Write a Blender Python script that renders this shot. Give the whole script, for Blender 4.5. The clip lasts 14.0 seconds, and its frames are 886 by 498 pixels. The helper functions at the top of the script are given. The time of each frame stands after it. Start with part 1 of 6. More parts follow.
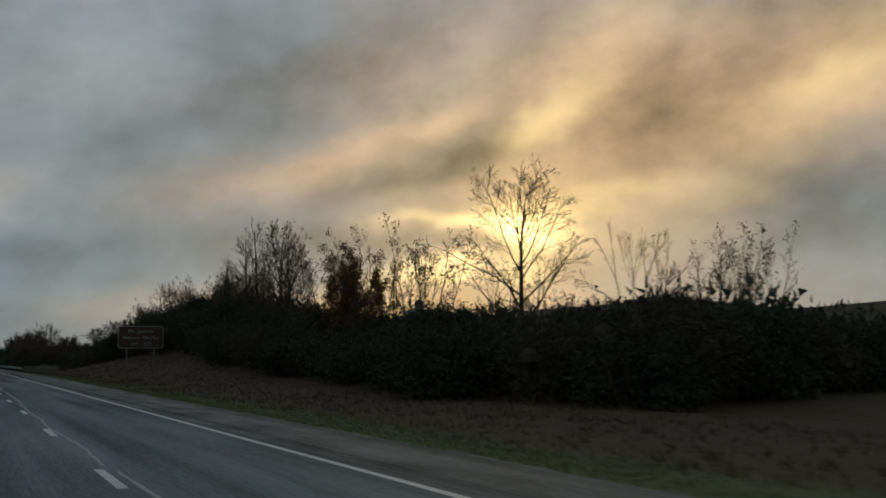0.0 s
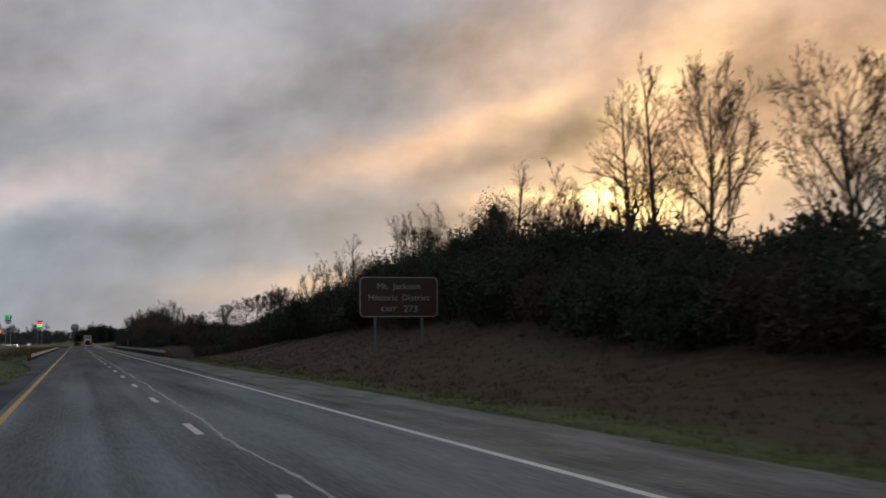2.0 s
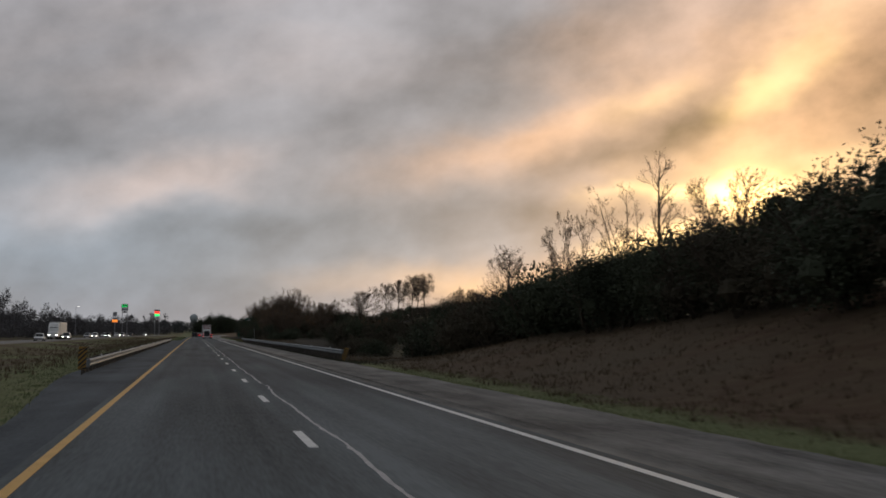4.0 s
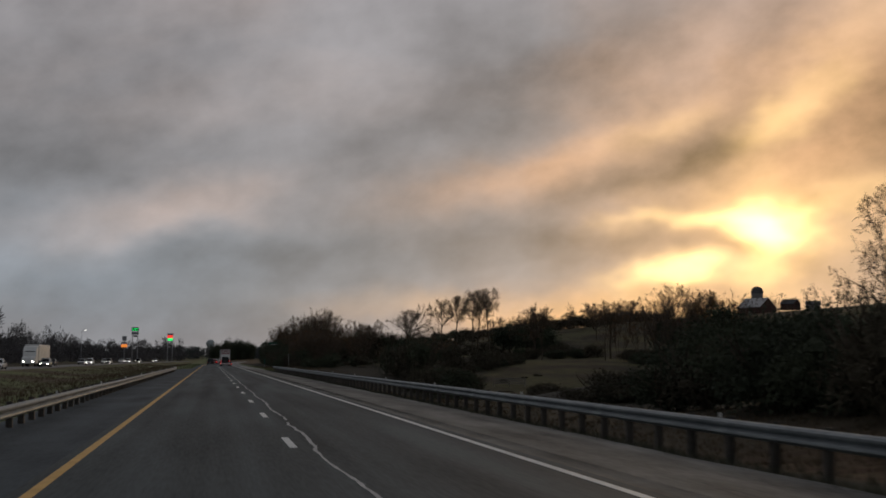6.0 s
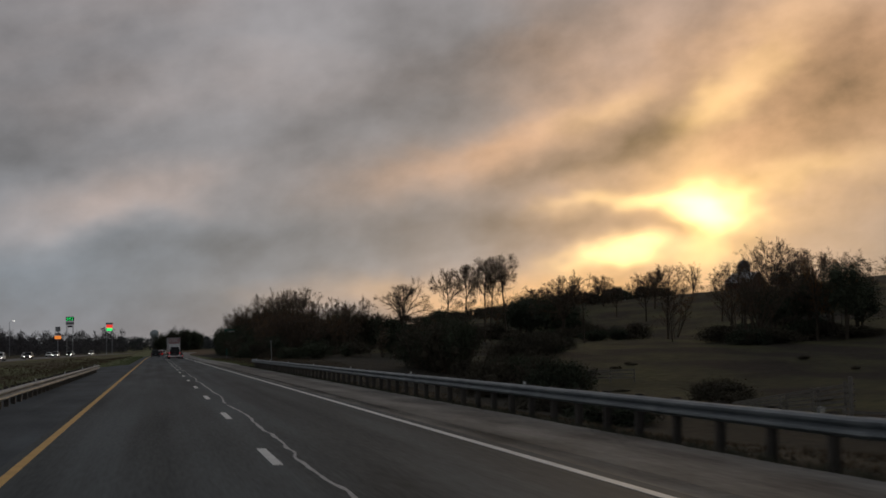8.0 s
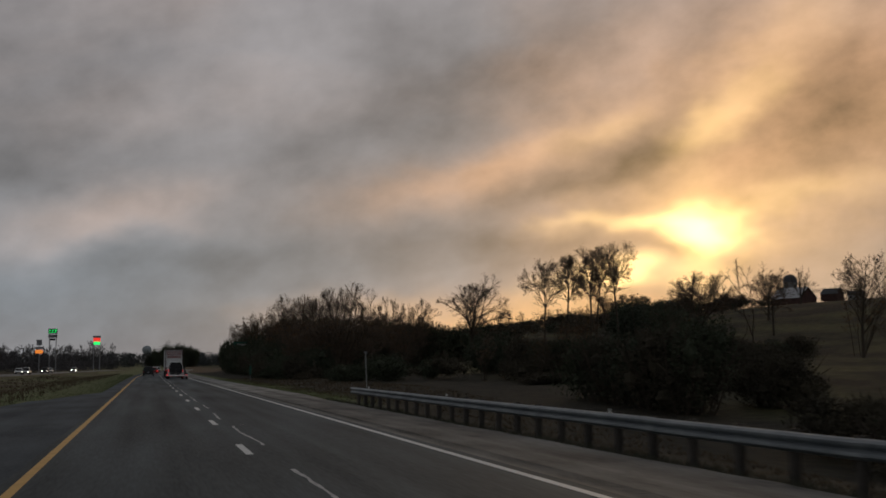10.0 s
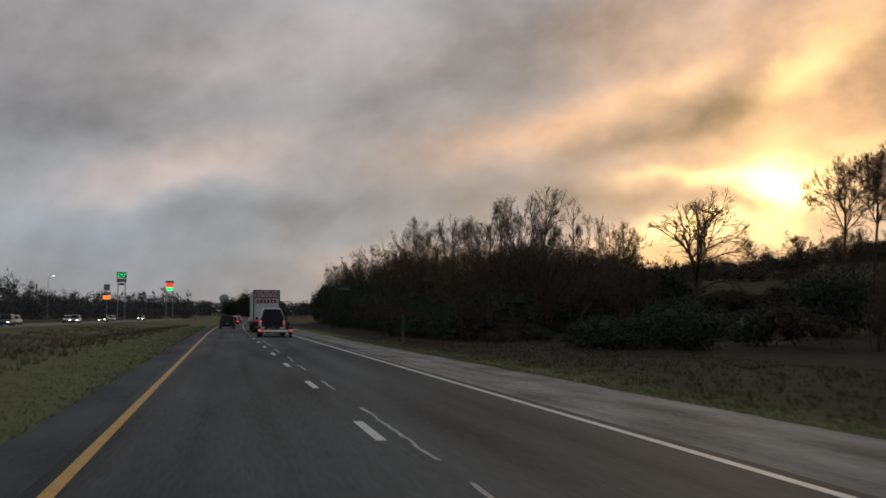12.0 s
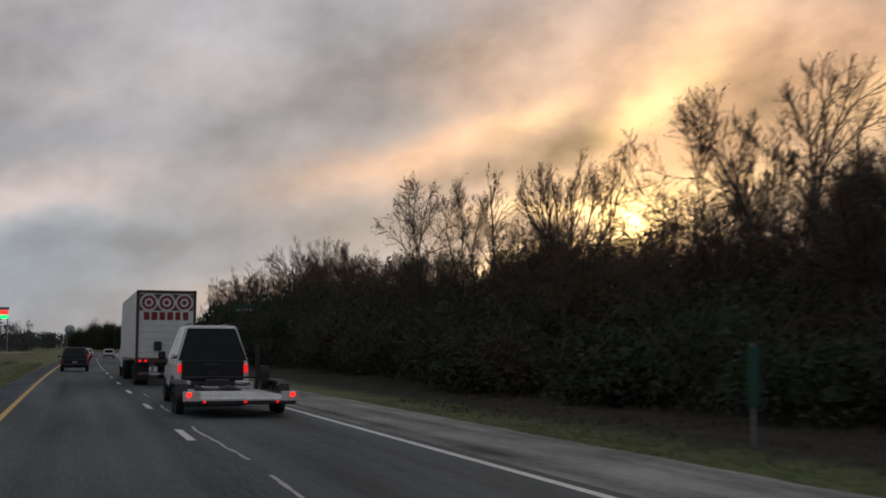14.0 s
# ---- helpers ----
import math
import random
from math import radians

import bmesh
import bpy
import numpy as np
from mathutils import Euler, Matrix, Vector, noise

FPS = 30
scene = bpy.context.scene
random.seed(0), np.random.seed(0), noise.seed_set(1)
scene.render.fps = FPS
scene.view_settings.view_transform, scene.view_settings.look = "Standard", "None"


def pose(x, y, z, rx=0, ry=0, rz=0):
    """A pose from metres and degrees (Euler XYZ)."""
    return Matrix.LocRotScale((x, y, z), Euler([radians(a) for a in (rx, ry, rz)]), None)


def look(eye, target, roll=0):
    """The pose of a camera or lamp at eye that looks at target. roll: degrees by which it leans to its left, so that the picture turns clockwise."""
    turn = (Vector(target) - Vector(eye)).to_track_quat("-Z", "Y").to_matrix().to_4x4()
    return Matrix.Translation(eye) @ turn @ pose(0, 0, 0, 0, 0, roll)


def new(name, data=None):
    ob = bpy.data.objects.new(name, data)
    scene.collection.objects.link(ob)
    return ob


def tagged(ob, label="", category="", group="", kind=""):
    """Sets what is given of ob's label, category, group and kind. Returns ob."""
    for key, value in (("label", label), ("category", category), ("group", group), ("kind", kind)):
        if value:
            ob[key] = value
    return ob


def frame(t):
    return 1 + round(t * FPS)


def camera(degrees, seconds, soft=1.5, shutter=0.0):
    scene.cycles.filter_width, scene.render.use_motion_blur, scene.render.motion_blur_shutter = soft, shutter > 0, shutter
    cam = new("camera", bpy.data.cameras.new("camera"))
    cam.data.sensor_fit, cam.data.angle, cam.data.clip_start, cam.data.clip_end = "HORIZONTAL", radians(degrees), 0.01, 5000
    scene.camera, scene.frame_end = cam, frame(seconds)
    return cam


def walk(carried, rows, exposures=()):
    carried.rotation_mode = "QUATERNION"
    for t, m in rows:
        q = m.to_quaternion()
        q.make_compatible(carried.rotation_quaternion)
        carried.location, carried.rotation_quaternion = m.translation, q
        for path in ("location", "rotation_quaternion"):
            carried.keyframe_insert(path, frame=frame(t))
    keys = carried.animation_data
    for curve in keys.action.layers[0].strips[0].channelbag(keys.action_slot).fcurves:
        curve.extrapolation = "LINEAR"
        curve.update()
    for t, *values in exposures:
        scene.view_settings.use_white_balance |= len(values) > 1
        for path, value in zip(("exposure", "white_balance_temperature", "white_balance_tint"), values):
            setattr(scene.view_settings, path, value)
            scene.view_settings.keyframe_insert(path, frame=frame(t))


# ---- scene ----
cam = camera(39.4, 14.0, soft=1.7, shutter=0.2)
PATH = [
    (0, (1.599, 6.134, 1.66), (2.325, 7.989, 1.838), -0.2),
    (0.5, (1.473, 23.148, 1.642), (2.207, 24.998, 1.833), -0.1),
    (1, (1.454, 40.071, 1.665), (2.128, 41.946, 1.84), 0.2),
    (1.5, (1.449, 56.962, 1.647), (2.078, 58.852, 1.821), -0.1),
    (2, (1.517, 73.497, 1.657), (2.084, 75.409, 1.802), -0.5),
    (2.5, (1.548, 89.783, 1.69), (2.054, 91.714, 1.806), -0.4),
    (3, (1.686, 105.583, 1.683), (2.116, 107.533, 1.793), -0.2),
    (5.5, (2.091, 189.998, 1.659), (2.464, 191.955, 1.837), 0.2),
    (6, (2.119, 206.732, 1.638), (2.483, 208.691, 1.817), 0.3),
    (6.5, (2.103, 223.3, 1.639), (2.485, 225.256, 1.807), 0.1),
    (7, (2.035, 239.796, 1.667), (2.454, 241.745, 1.827), -0.2),
    (9.5, (1.841, 323.565, 1.67), (2.305, 325.504, 1.827), -1.0),
    (10, (1.765, 340.446, 1.661), (2.226, 342.383, 1.847), -0.4),
    (10.5, (1.683, 357.684, 1.656), (2.115, 359.629, 1.827), 0.4),
    (11, (1.602, 375.317, 1.665), (1.969, 377.278, 1.807), 0.9),
    (11.5, (1.59, 392.295, 1.653), (1.892, 394.268, 1.786), 0.9),
    (12, (1.573, 408.655, 1.653), (1.918, 410.622, 1.763), 0.4),
    (12.5, (1.535, 425.722, 1.629), (1.974, 427.668, 1.769), -0.1),
    (13, (1.499, 442.495, 1.652), (2.032, 444.416, 1.817), 0.2),
    (13.5, (1.522, 458.787, 1.585), (2.103, 460.69, 1.79), 0.3),
    (14, (1.543, 475.698, 1.635), (2.115, 477.608, 1.797), 0.2),
]
walk(cam, [(t, look(eye, target, roll)) for t, eye, target, roll in PATH],
     [(0, 0.1, 5800, -4), (0.5, 0.28, 5800, -4), (1.5, 0.46, 5900, 4), (2, 0.65, 6150, 9), (3, 0.75, 6350, 10), (5.5, 0.3, 6480, 10), (7, 0.18, 6450, 10), (9.5, 0.12, 6600, 10),
      (10.5, 0.12, 6600, 10), (11.5, 0.2, 6500, 10), (12, 0.58, 6550, 10), (13.5, 0.58, 6500, 10), (14, 0.75, 6400, 10)])


# ---- sky and sun ----
SUN_AZ, SUN_EL = 25.7, 7.0      # degrees right of the road's line, above the horizon
world = bpy.data.worlds.new("evening_sky")
scene.world = world
world.use_nodes = True
W = world.node_tree
W.nodes.clear()


def wn(kind):
    return W.nodes.new(kind)


def wire(a, socket):
    if isinstance(a, (int, float)):
        socket.default_value = a
    else:
        W.links.new(a, socket)


def op(kind, a, b=0.0, c=0.0, clamp=False):
    n = wn("ShaderNodeMath")
    n.operation, n.use_clamp = kind, clamp
    for v, s in zip((a, b, c), n.inputs):
        wire(v, s)
    return n.outputs[0]


heading = wn("ShaderNodeTexCoord").outputs["Generated"]
axis = wn("ShaderNodeSeparateXYZ")
W.links.new(heading, axis.inputs[0])
az0 = op("MULTIPLY", op("ARCTAN2", axis.outputs[0], axis.outputs[1]), 57.2958)
el0 = op("MULTIPLY", op("ARCSINE", axis.outputs[2]), 57.2958)


def cloud_noise(sx, sy, detail, seed, rough=0.55, tilt=0.0):
    """Cloud texture over azimuth and elevation; sx, sy: degrees of one lump; tilt: rise of the streaks."""
    v = wn("ShaderNodeCombineXYZ")
    wire(op("DIVIDE", az0, sx), v.inputs[0])
    wire(op("DIVIDE", op("MULTIPLY_ADD", az0, -tilt, el0), sy), v.inputs[1])
    v.inputs[2].default_value = seed
    n = wn("ShaderNodeTexNoise")
    n.inputs["Scale"].default_value = 1.0
    n.inputs["Detail"].default_value = detail
    n.inputs["Roughness"].default_value = rough
    W.links.new(v.outputs[0], n.inputs["Vector"])
    return n.outputs[0]


warp_a = op("SUBTRACT", cloud_noise(5.0, 3.2, 3, 3.1), 0.5)
warp_e = op("SUBTRACT", cloud_noise(5.5, 3.4, 3, 8.7), 0.5)
az = op("MULTIPLY_ADD", warp_a, 5.5, az0)
el = op("MULTIPLY_ADD", warp_e, 2.8, el0)


def lump(a, e, wa, we, tilt=0.0):
    """A soft cloud or gap at azimuth a and elevation e, of half-widths wa and we, its long side rising by tilt degrees."""
    c, s = math.cos(radians(tilt)), math.sin(radians(tilt))
    da, de = op("SUBTRACT", az, a), op("SUBTRACT", el, e)
    u = op("DIVIDE", op("ADD", op("MULTIPLY", da, c), op("MULTIPLY", de, s)), wa)
    v = op("DIVIDE", op("SUBTRACT", op("MULTIPLY", de, c), op("MULTIPLY", da, s)), we)
    return op("EXPONENT", op("MULTIPLY", op("ADD", op("MULTIPLY", u, u), op("MULTIPLY", v, v)), -1.0))


def total(*terms):
    out = 0.0
    for weight, value in terms:
        out = op("MULTIPLY_ADD", value, weight, out)
    return out


streaks = cloud_noise(14.0, 5.0, 4, 1.7, 0.5, 0.12)
billows = cloud_noise(5.5, 4.0, 6, 5.2, 0.52, 0.16)
wisps = cloud_noise(2.1, 1.6, 5, 9.4, 0.55, 0.12)
# orange light on the clouds: weight, then azimuth, elevation, half-widths and tilt
warm = total((0.85, lump(29, 10.5, 9.5, 6.5, 25)), (0.55, lump(41, 13, 8, 5, 25)), (0.62, lump(16, 2.4, 8, 0.9)), (0.32, lump(14, 8.3, 6, 1.1, 12)), (0.24, lump(19, 10.6, 6, 1.3, 24)),
             (0.20, lump(-1.5, 6.8, 5, 1.3, 12)), (0.26, lump(19, 13.5, 5, 2.5, 30)), (0.30, op("SUBTRACT", streaks, 0.5)), (0.30, lump(22, 5, 6, 5)), (-0.30, lump(38.5, 6.5, 4, 2.2)))
warm = op("MULTIPLY_ADD", warm, 1.0, 0.0, clamp=True)
# pale bands and dark bellies of the deck
pale = total((0.20, lump(-1.2, 6.6, 5, 1.2, 14)), (0.14, lump(3.2, 9.6, 5, 1.6, 32)), (0.20, lump(7.0, 14.6, 6, 2.6, 35)), (0.12, lump(-8.5, 4.6, 5, 1.2, 10)), (0.16, lump(13.2, 7.7, 2.6, 0.8, 6)),
             (0.10, lump(16.5, 9.7, 4.5, 0.9, 26)), (0.30, lump(20.4, 11.4, 2.8, 1.0, 27)), (0.16, lump(22.3, 13.6, 2.2, 1.2, 28)), (0.26, lump(28.6, 14.4, 3.0, 1.5, 28)), (0.12, lump(15.0, 2.6, 7, 0.8)))
dark = total((0.22, lump(-7.0, 11.5, 6, 3.2, 20)), (0.14, lump(-5.5, 8.6, 4, 1.0, 10)), (0.20, lump(0.5, 4.6, 6, 1.0)), (0.20, lump(11.0, 5.3, 7.5, 1.2, 3)), (0.26, lump(17.5, 5.3, 4.2, 0.8, -4)),
             (0.24, lump(9.5, 11.2, 5.5, 1.7, 20)), (0.20, lump(14.5, 13.6, 4.5, 1.6, 21)), (0.34, lump(18.2, 8.0, 3.4, 0.75, 12)), (0.36, lump(22.6, 9.1, 2.0, 1.0, 15)), (0.20, lump(24.2, 13.6, 2.6, 1.6, 30)),
             (0.24, lump(31.3, 10.4, 3.0, 2.0, 22)), (0.16, lump(33.0, 13.0, 3.6, 2.6, 30)), (0.36, lump(38.5, 6.5, 4.0, 2.0)), (0.06, lump(-6, 1.8, 9, 1.6)), (0.30, lump(24.2, 5.0, 2.0, 0.45, -6)))
tone = total((0.40, streaks), (0.62, billows), (0.36, wisps), (0.75, op("MULTIPLY", warm, op("SUBTRACT", billows, 0.5))), (0.35, op("MULTIPLY", warm, op("SUBTRACT", wisps, 0.5))), (1.0, pale), (-1.0, dark))
tone = op("ADD", tone, 0.065)
# the overcast darkens away from the sunset
sunward = wn("ShaderNodeVectorMath")
sunward.operation = "DOT_PRODUCT"
W.links.new(heading, sunward.inputs[0])
sunward.inputs[1].default_value = (math.sin(radians(18)), math.cos(radians(18)), 0.16)
far_side = wn("ShaderNodeMapRange")
far_side.interpolation_type = "SMOOTHSTEP"
for k, v in (("From Min", 0.30), ("From Max", 0.92), ("To Min", 0.72), ("To Max", 1.0)):
    far_side.inputs[k].default_value = v
W.links.new(sunward.outputs["Value"], far_side.inputs["Value"])
tone = op("MULTIPLY", op("MAXIMUM", op("ADD", tone, 0.10), 0.2), far_side.outputs[0])
glow = total((2.3, lump(25.5, 6.3, 1.8, 0.9)), (0.80, lump(22.2, 6.3, 2.4, 0.45, 6)), (1.35, lump(21.2, 3.9, 2.2, 0.55, 6)), (0.55, lump(25.3, 4.6, 1.1, 1.3)),
             (0.30, lump(25.6, 6.6, 4.2, 1.8)), (0.22, lump(30.5, 7.4, 4, 0.7, 6)), (0.14, lump(15.5, 2.5, 8, 0.7)), (0.42, lump(25.3, 10.8, 1.9, 0.9, 25)), (0.22, lump(27.4, 12.2, 1.9, 0.9, 28)),
             (0.08, lump(25.2, 8.6, 1.3, 1.6)), (0.20, lump(20.6, 10.9, 2.2, 0.8, 25)), (0.34, lump(40, 12.6, 5, 1.8, 28)), (0.12, lump(29.5, 14.6, 3.5, 1.5, 35)))


def mixed(a, b, k):
    n = wn("ShaderNodeMix")
    n.data_type = "RGBA"
    for v, s in ((a, n.inputs[6]), (b, n.inputs[7])):
        if isinstance(v, tuple):
            s.default_value = (*v, 1)
        else:
            W.links.new(v, s)
    wire(k, n.inputs[0])
    return n.outputs[2]


def scaled(colour, k):
    n = wn("ShaderNodeVectorMath")
    n.operation = "SCALE"
    if isinstance(colour, tuple):
        n.inputs[0].default_value = colour
    else:
        W.links.new(colour, n.inputs[0])
    wire(k, n.inputs["Scale"])
    return n.outputs[0]


def plus(a, b):
    n = wn("ShaderNodeVectorMath")
    n.operation = "ADD"
    W.links.new(a, n.inputs[0]), W.links.new(b, n.inputs[1])
    return n.outputs[0]


clear = wn("ShaderNodeTexSky")
clear.sky_type, clear.sun_disc = "NISHITA", False
clear.sun_elevation, clear.sun_rotation = radians(SUN_EL), radians(SUN_AZ)
cool = op("MULTIPLY", lump(-5, 2.6, 14, 4.8), 0.95)
deck = scaled(mixed(mixed(mixed((0.152, 0.226, 0.262), (0.262, 0.250, 0.260), far_side.outputs[0]), (0.215, 0.250, 0.296), cool), (0.60, 0.318, 0.152), warm), tone)
deck = plus(deck, scaled((1.0, 0.64, 0.22), glow))
sky = plus(scaled(clear.outputs[0], 0.004), deck)
back = wn("ShaderNodeBackground")
W.links.new(sky, back.inputs[0])
W.links.new(back.outputs[0], wn("ShaderNodeOutputWorld").inputs[0])

sun = new("sun", bpy.data.lights.new("sun", "SUN"))
sun.data.energy, sun.data.angle, sun.data.color = 0.2, radians(12), (1.0, 0.72, 0.42)
a, e = radians(SUN_AZ), radians(SUN_EL)
sun.matrix_world = look((0, 0, 60), (-100 * math.sin(a) * math.cos(e), -100 * math.cos(a) * math.cos(e), 60 - 100 * math.sin(e)))


# ---- materials ----
def material(name, dark, light, size=1.0, rough=0.8, bump=0.0, metal=0.0, vary=0.0, fine=8.0, stretch=(1, 1, 1), gloss=0.5, emit=0.0, streak=0.0):
    """Two tones broken up at two scales (size in metres, and fine times smaller), with relief and a little change from piece to piece."""
    m = bpy.data.materials.new(name)
    m.use_nodes = True
    t = m.node_tree
    b = t.nodes["Principled BSDF"]
    co, mp = t.nodes.new("ShaderNodeTexCoord"), t.nodes.new("ShaderNodeMapping")
    t.links.new(co.outputs["Object"], mp.inputs[0])
    mp.inputs["Scale"].default_value = stretch
    ns = []
    for k, detail in ((1.0 / size, 4), (fine / size, 3)):
        n = t.nodes.new("ShaderNodeTexNoise")
        n.inputs["Scale"].default_value, n.inputs["Detail"].default_value = k, detail
        t.links.new(mp.outputs[0], n.inputs["Vector"])
        ns.append(n.outputs[0])
    add = t.nodes.new("ShaderNodeMath")
    add.operation = "MULTIPLY_ADD"
    t.links.new(ns[1], add.inputs[0])
    add.inputs[1].default_value = 0.45
    t.links.new(ns[0], add.inputs[2])
    last = add.outputs[0]
    if streak:
        lane, long = t.nodes.new("ShaderNodeMapping"), t.nodes.new("ShaderNodeTexNoise")
        lane.inputs["Scale"].default_value = (1.3, 0.014, 1)
        long.inputs["Scale"].default_value, long.inputs["Detail"].default_value = 1.0, 5
        t.links.new(co.outputs["Object"], lane.inputs[0])
        t.links.new(lane.outputs[0], long.inputs["Vector"])
        s = t.nodes.new("ShaderNodeMath")
        s.operation = "MULTIPLY_ADD"
        off = t.nodes.new("ShaderNodeMath")
        off.operation = "SUBTRACT"
        t.links.new(long.outputs[0], off.inputs[0])
        off.inputs[1].default_value = 0.5
        t.links.new(off.outputs[0], s.inputs[0])
        s.inputs[1].default_value = streak
        t.links.new(last, s.inputs[2])
        last = s.outputs[0]
    if vary:
        info, v = t.nodes.new("ShaderNodeObjectInfo"), t.nodes.new("ShaderNodeMath")
        v.operation = "MULTIPLY_ADD"
        t.links.new(info.outputs["Random"], v.inputs[0])
        v.inputs[1].default_value = vary
        t.links.new(last, v.inputs[2])
        last = v.outputs[0]
    ramp = t.nodes.new("ShaderNodeValToRGB")
    ramp.color_ramp.elements[0].position, ramp.color_ramp.elements[0].color = 0.45, (*dark, 1)
    ramp.color_ramp.elements[1].position, ramp.color_ramp.elements[1].color = 0.98 + vary, (*light, 1)
    t.links.new(last, ramp.inputs[0])
    t.links.new(ramp.outputs[0], b.inputs["Base Color"])
    b.inputs["Roughness"].default_value, b.inputs["Metallic"].default_value = rough, metal
    b.inputs["Specular IOR Level"].default_value = gloss
    if bump:
        bp = t.nodes.new("ShaderNodeBump")
        bp.inputs["Strength"].default_value, bp.inputs["Distance"].default_value = 0.6, bump
        t.links.new(ns[1], bp.inputs["Height"])
        t.links.new(bp.outputs[0], b.inputs["Normal"])
    if emit:
        t.links.new(ramp.outputs[0], b.inputs["Emission Color"])
        b.inputs["Emission Strength"].default_value = emit
    return m


ASPHALT = material("asphalt", (0.0215, 0.0275, 0.0305), (0.104, 0.122, 0.130), 2.6, 0.75, 0.008, fine=30, stretch=(1.6, 0.12, 1), gloss=0.12, streak=0.7)
INNER_ASPHALT = material("inner_shoulder_asphalt", (0.020, 0.029, 0.037), (0.085, 0.105, 0.122), 1.8, 0.8, 0.010, fine=24, stretch=(1, 0.3, 1), gloss=0.15, streak=0.5)
SHOULDER = material("shoulder_asphalt", (0.040, 0.041, 0.040), (0.215, 0.212, 0.202), 1.2, 0.85, 0.014, fine=14, stretch=(1, 0.28, 1), gloss=0.25, streak=0.75)
ASPHALT_FAR = material("opposite_asphalt", (0.10, 0.10, 0.10), (0.17, 0.17, 0.17), 3, 0.75, 0.004, stretch=(1, 0.2, 1))
WHITE_PAINT = material("white_road_paint", (0.60, 0.60, 0.59), (0.82, 0.82, 0.80), 0.5, 0.6, 0.002, fine=10)
YELLOW_PAINT = material("yellow_road_paint", (0.55, 0.29, 0.04), (0.75, 0.44, 0.09), 0.6, 0.6, 0.002, fine=10)
SEALANT = material("crack_sealant", (0.22, 0.22, 0.23), (0.48, 0.48, 0.49), 0.3, 0.5, 0.002)
GALVANISED = material("galvanised_steel", (0.14, 0.16, 0.175), (0.29, 0.315, 0.33), 0.5, 0.55, 0.001, 0.55, stretch=(1, 0.3, 1))
POST_STEEL = material("weathered_post_steel", (0.040, 0.036, 0.032), (0.105, 0.092, 0.080), 0.3, 0.7, 0.002, 0.3, vary=0.3)
BARK = material("grey_brown_bark", (0.035, 0.028, 0.022), (0.10, 0.08, 0.06), 0.4, 0.95, 0.02, vary=0.2, stretch=(1, 1, 0.25), gloss=0.2)
TWIG = material("bare_twigs", (0.060, 0.045, 0.034), (0.145, 0.108, 0.080), 0.6, 0.95, 0, vary=0.25, gloss=0.2)
# distance haze is put into the colour of these two far-wood materials
HAZED_TWIG = material("hazed_far_twigs", (0.075, 0.071, 0.074), (0.16, 0.150, 0.154), 6.0, 0.95, 0, gloss=0.2)
HAZED_WOODS = material("hazed_far_woods", (0.055, 0.062, 0.062), (0.115, 0.122, 0.118), 9.0, 0.95, 0, gloss=0.2)
DEAD_LEAF = material("dry_brown_leaves", (0.05, 0.03, 0.015), (0.13, 0.075, 0.035), 0.5, 0.9, 0, vary=0.2, gloss=0.2)
EVERGREEN = material("evergreen_leaves", (0.021, 0.027, 0.018), (0.060, 0.070, 0.042), 0.9, 0.8, 0, vary=0.3, gloss=0.25)
SCRUB = material("brown_scrub_leaves", (0.030, 0.028, 0.021), (0.084, 0.072, 0.050), 0.8, 0.9, 0, vary=0.3, gloss=0.2)
PINE = material("pine_needles", (0.014, 0.026, 0.016), (0.04, 0.06, 0.036), 1.4, 0.8, 0, vary=0.2, gloss=0.2)
GRASS_GREEN = material("green_verge_grass", (0.098, 0.116, 0.052), (0.23, 0.25, 0.12), 0.7, 0.95, 0, gloss=0.2)
MEDIAN_GRASS = material("median_grass", (0.088, 0.112, 0.050), (0.20, 0.23, 0.118), 0.8, 0.95, 0, gloss=0.2)
WEEDS = material("dull_weeds", (0.034, 0.038, 0.026), (0.088, 0.090, 0.060), 0.6, 0.95, 0, gloss=0.2)
GRASS_DRY = material("dry_brown_grass", (0.066, 0.049, 0.032), (0.15, 0.115, 0.074), 0.9, 0.95, 0, gloss=0.2)
WHITE_SHELL = material("white_trailer_paint", (0.62, 0.62, 0.62), (0.80, 0.80, 0.79), 1.2, 0.45, 0.002)
RED_PRINT = material("red_print", (0.20, 0.016, 0.026), (0.29, 0.026, 0.036), 0.8, 0.5)
DARK_RED_FRAME = material("dark_maroon_frame", (0.06, 0.03, 0.03), (0.10, 0.05, 0.05), 0.6, 0.6)
BLACK_PLASTIC = material("black_plastic", (0.012, 0.012, 0.013), (0.03, 0.03, 0.032), 0.3, 0.6, 0.001)
RUBBER = material("tyre_rubber", (0.014, 0.014, 0.014), (0.035, 0.034, 0.033), 0.3, 0.9, 0.002)
CHROME = material("chrome_trim", (0.55, 0.55, 0.56), (0.7, 0.7, 0.7), 0.4, 0.22, 0, 1.0)
DECK_METAL = material("worn_deck_plate", (0.46, 0.46, 0.46), (0.78, 0.78, 0.77), 0.5, 0.6, 0.003, 0.2, stretch=(1, 0.3, 1))
DARK_PAINT = material("dark_car_paint", (0.008, 0.009, 0.012), (0.016, 0.017, 0.021), 1.0, 0.25, 0, gloss=0.35)
NAVY_PAINT = material("dark_blue_grey_paint", (0.03, 0.033, 0.04), (0.05, 0.053, 0.06), 1.0, 0.28, 0)
WHITE_CAR = material("white_car_paint", (0.62, 0.62, 0.62), (0.74, 0.74, 0.74), 1.0, 0.3, 0)
SILVER_CAR = material("silver_car_paint", (0.32, 0.33, 0.34), (0.42, 0.43, 0.44), 1.0, 0.3, 0, 0.4)
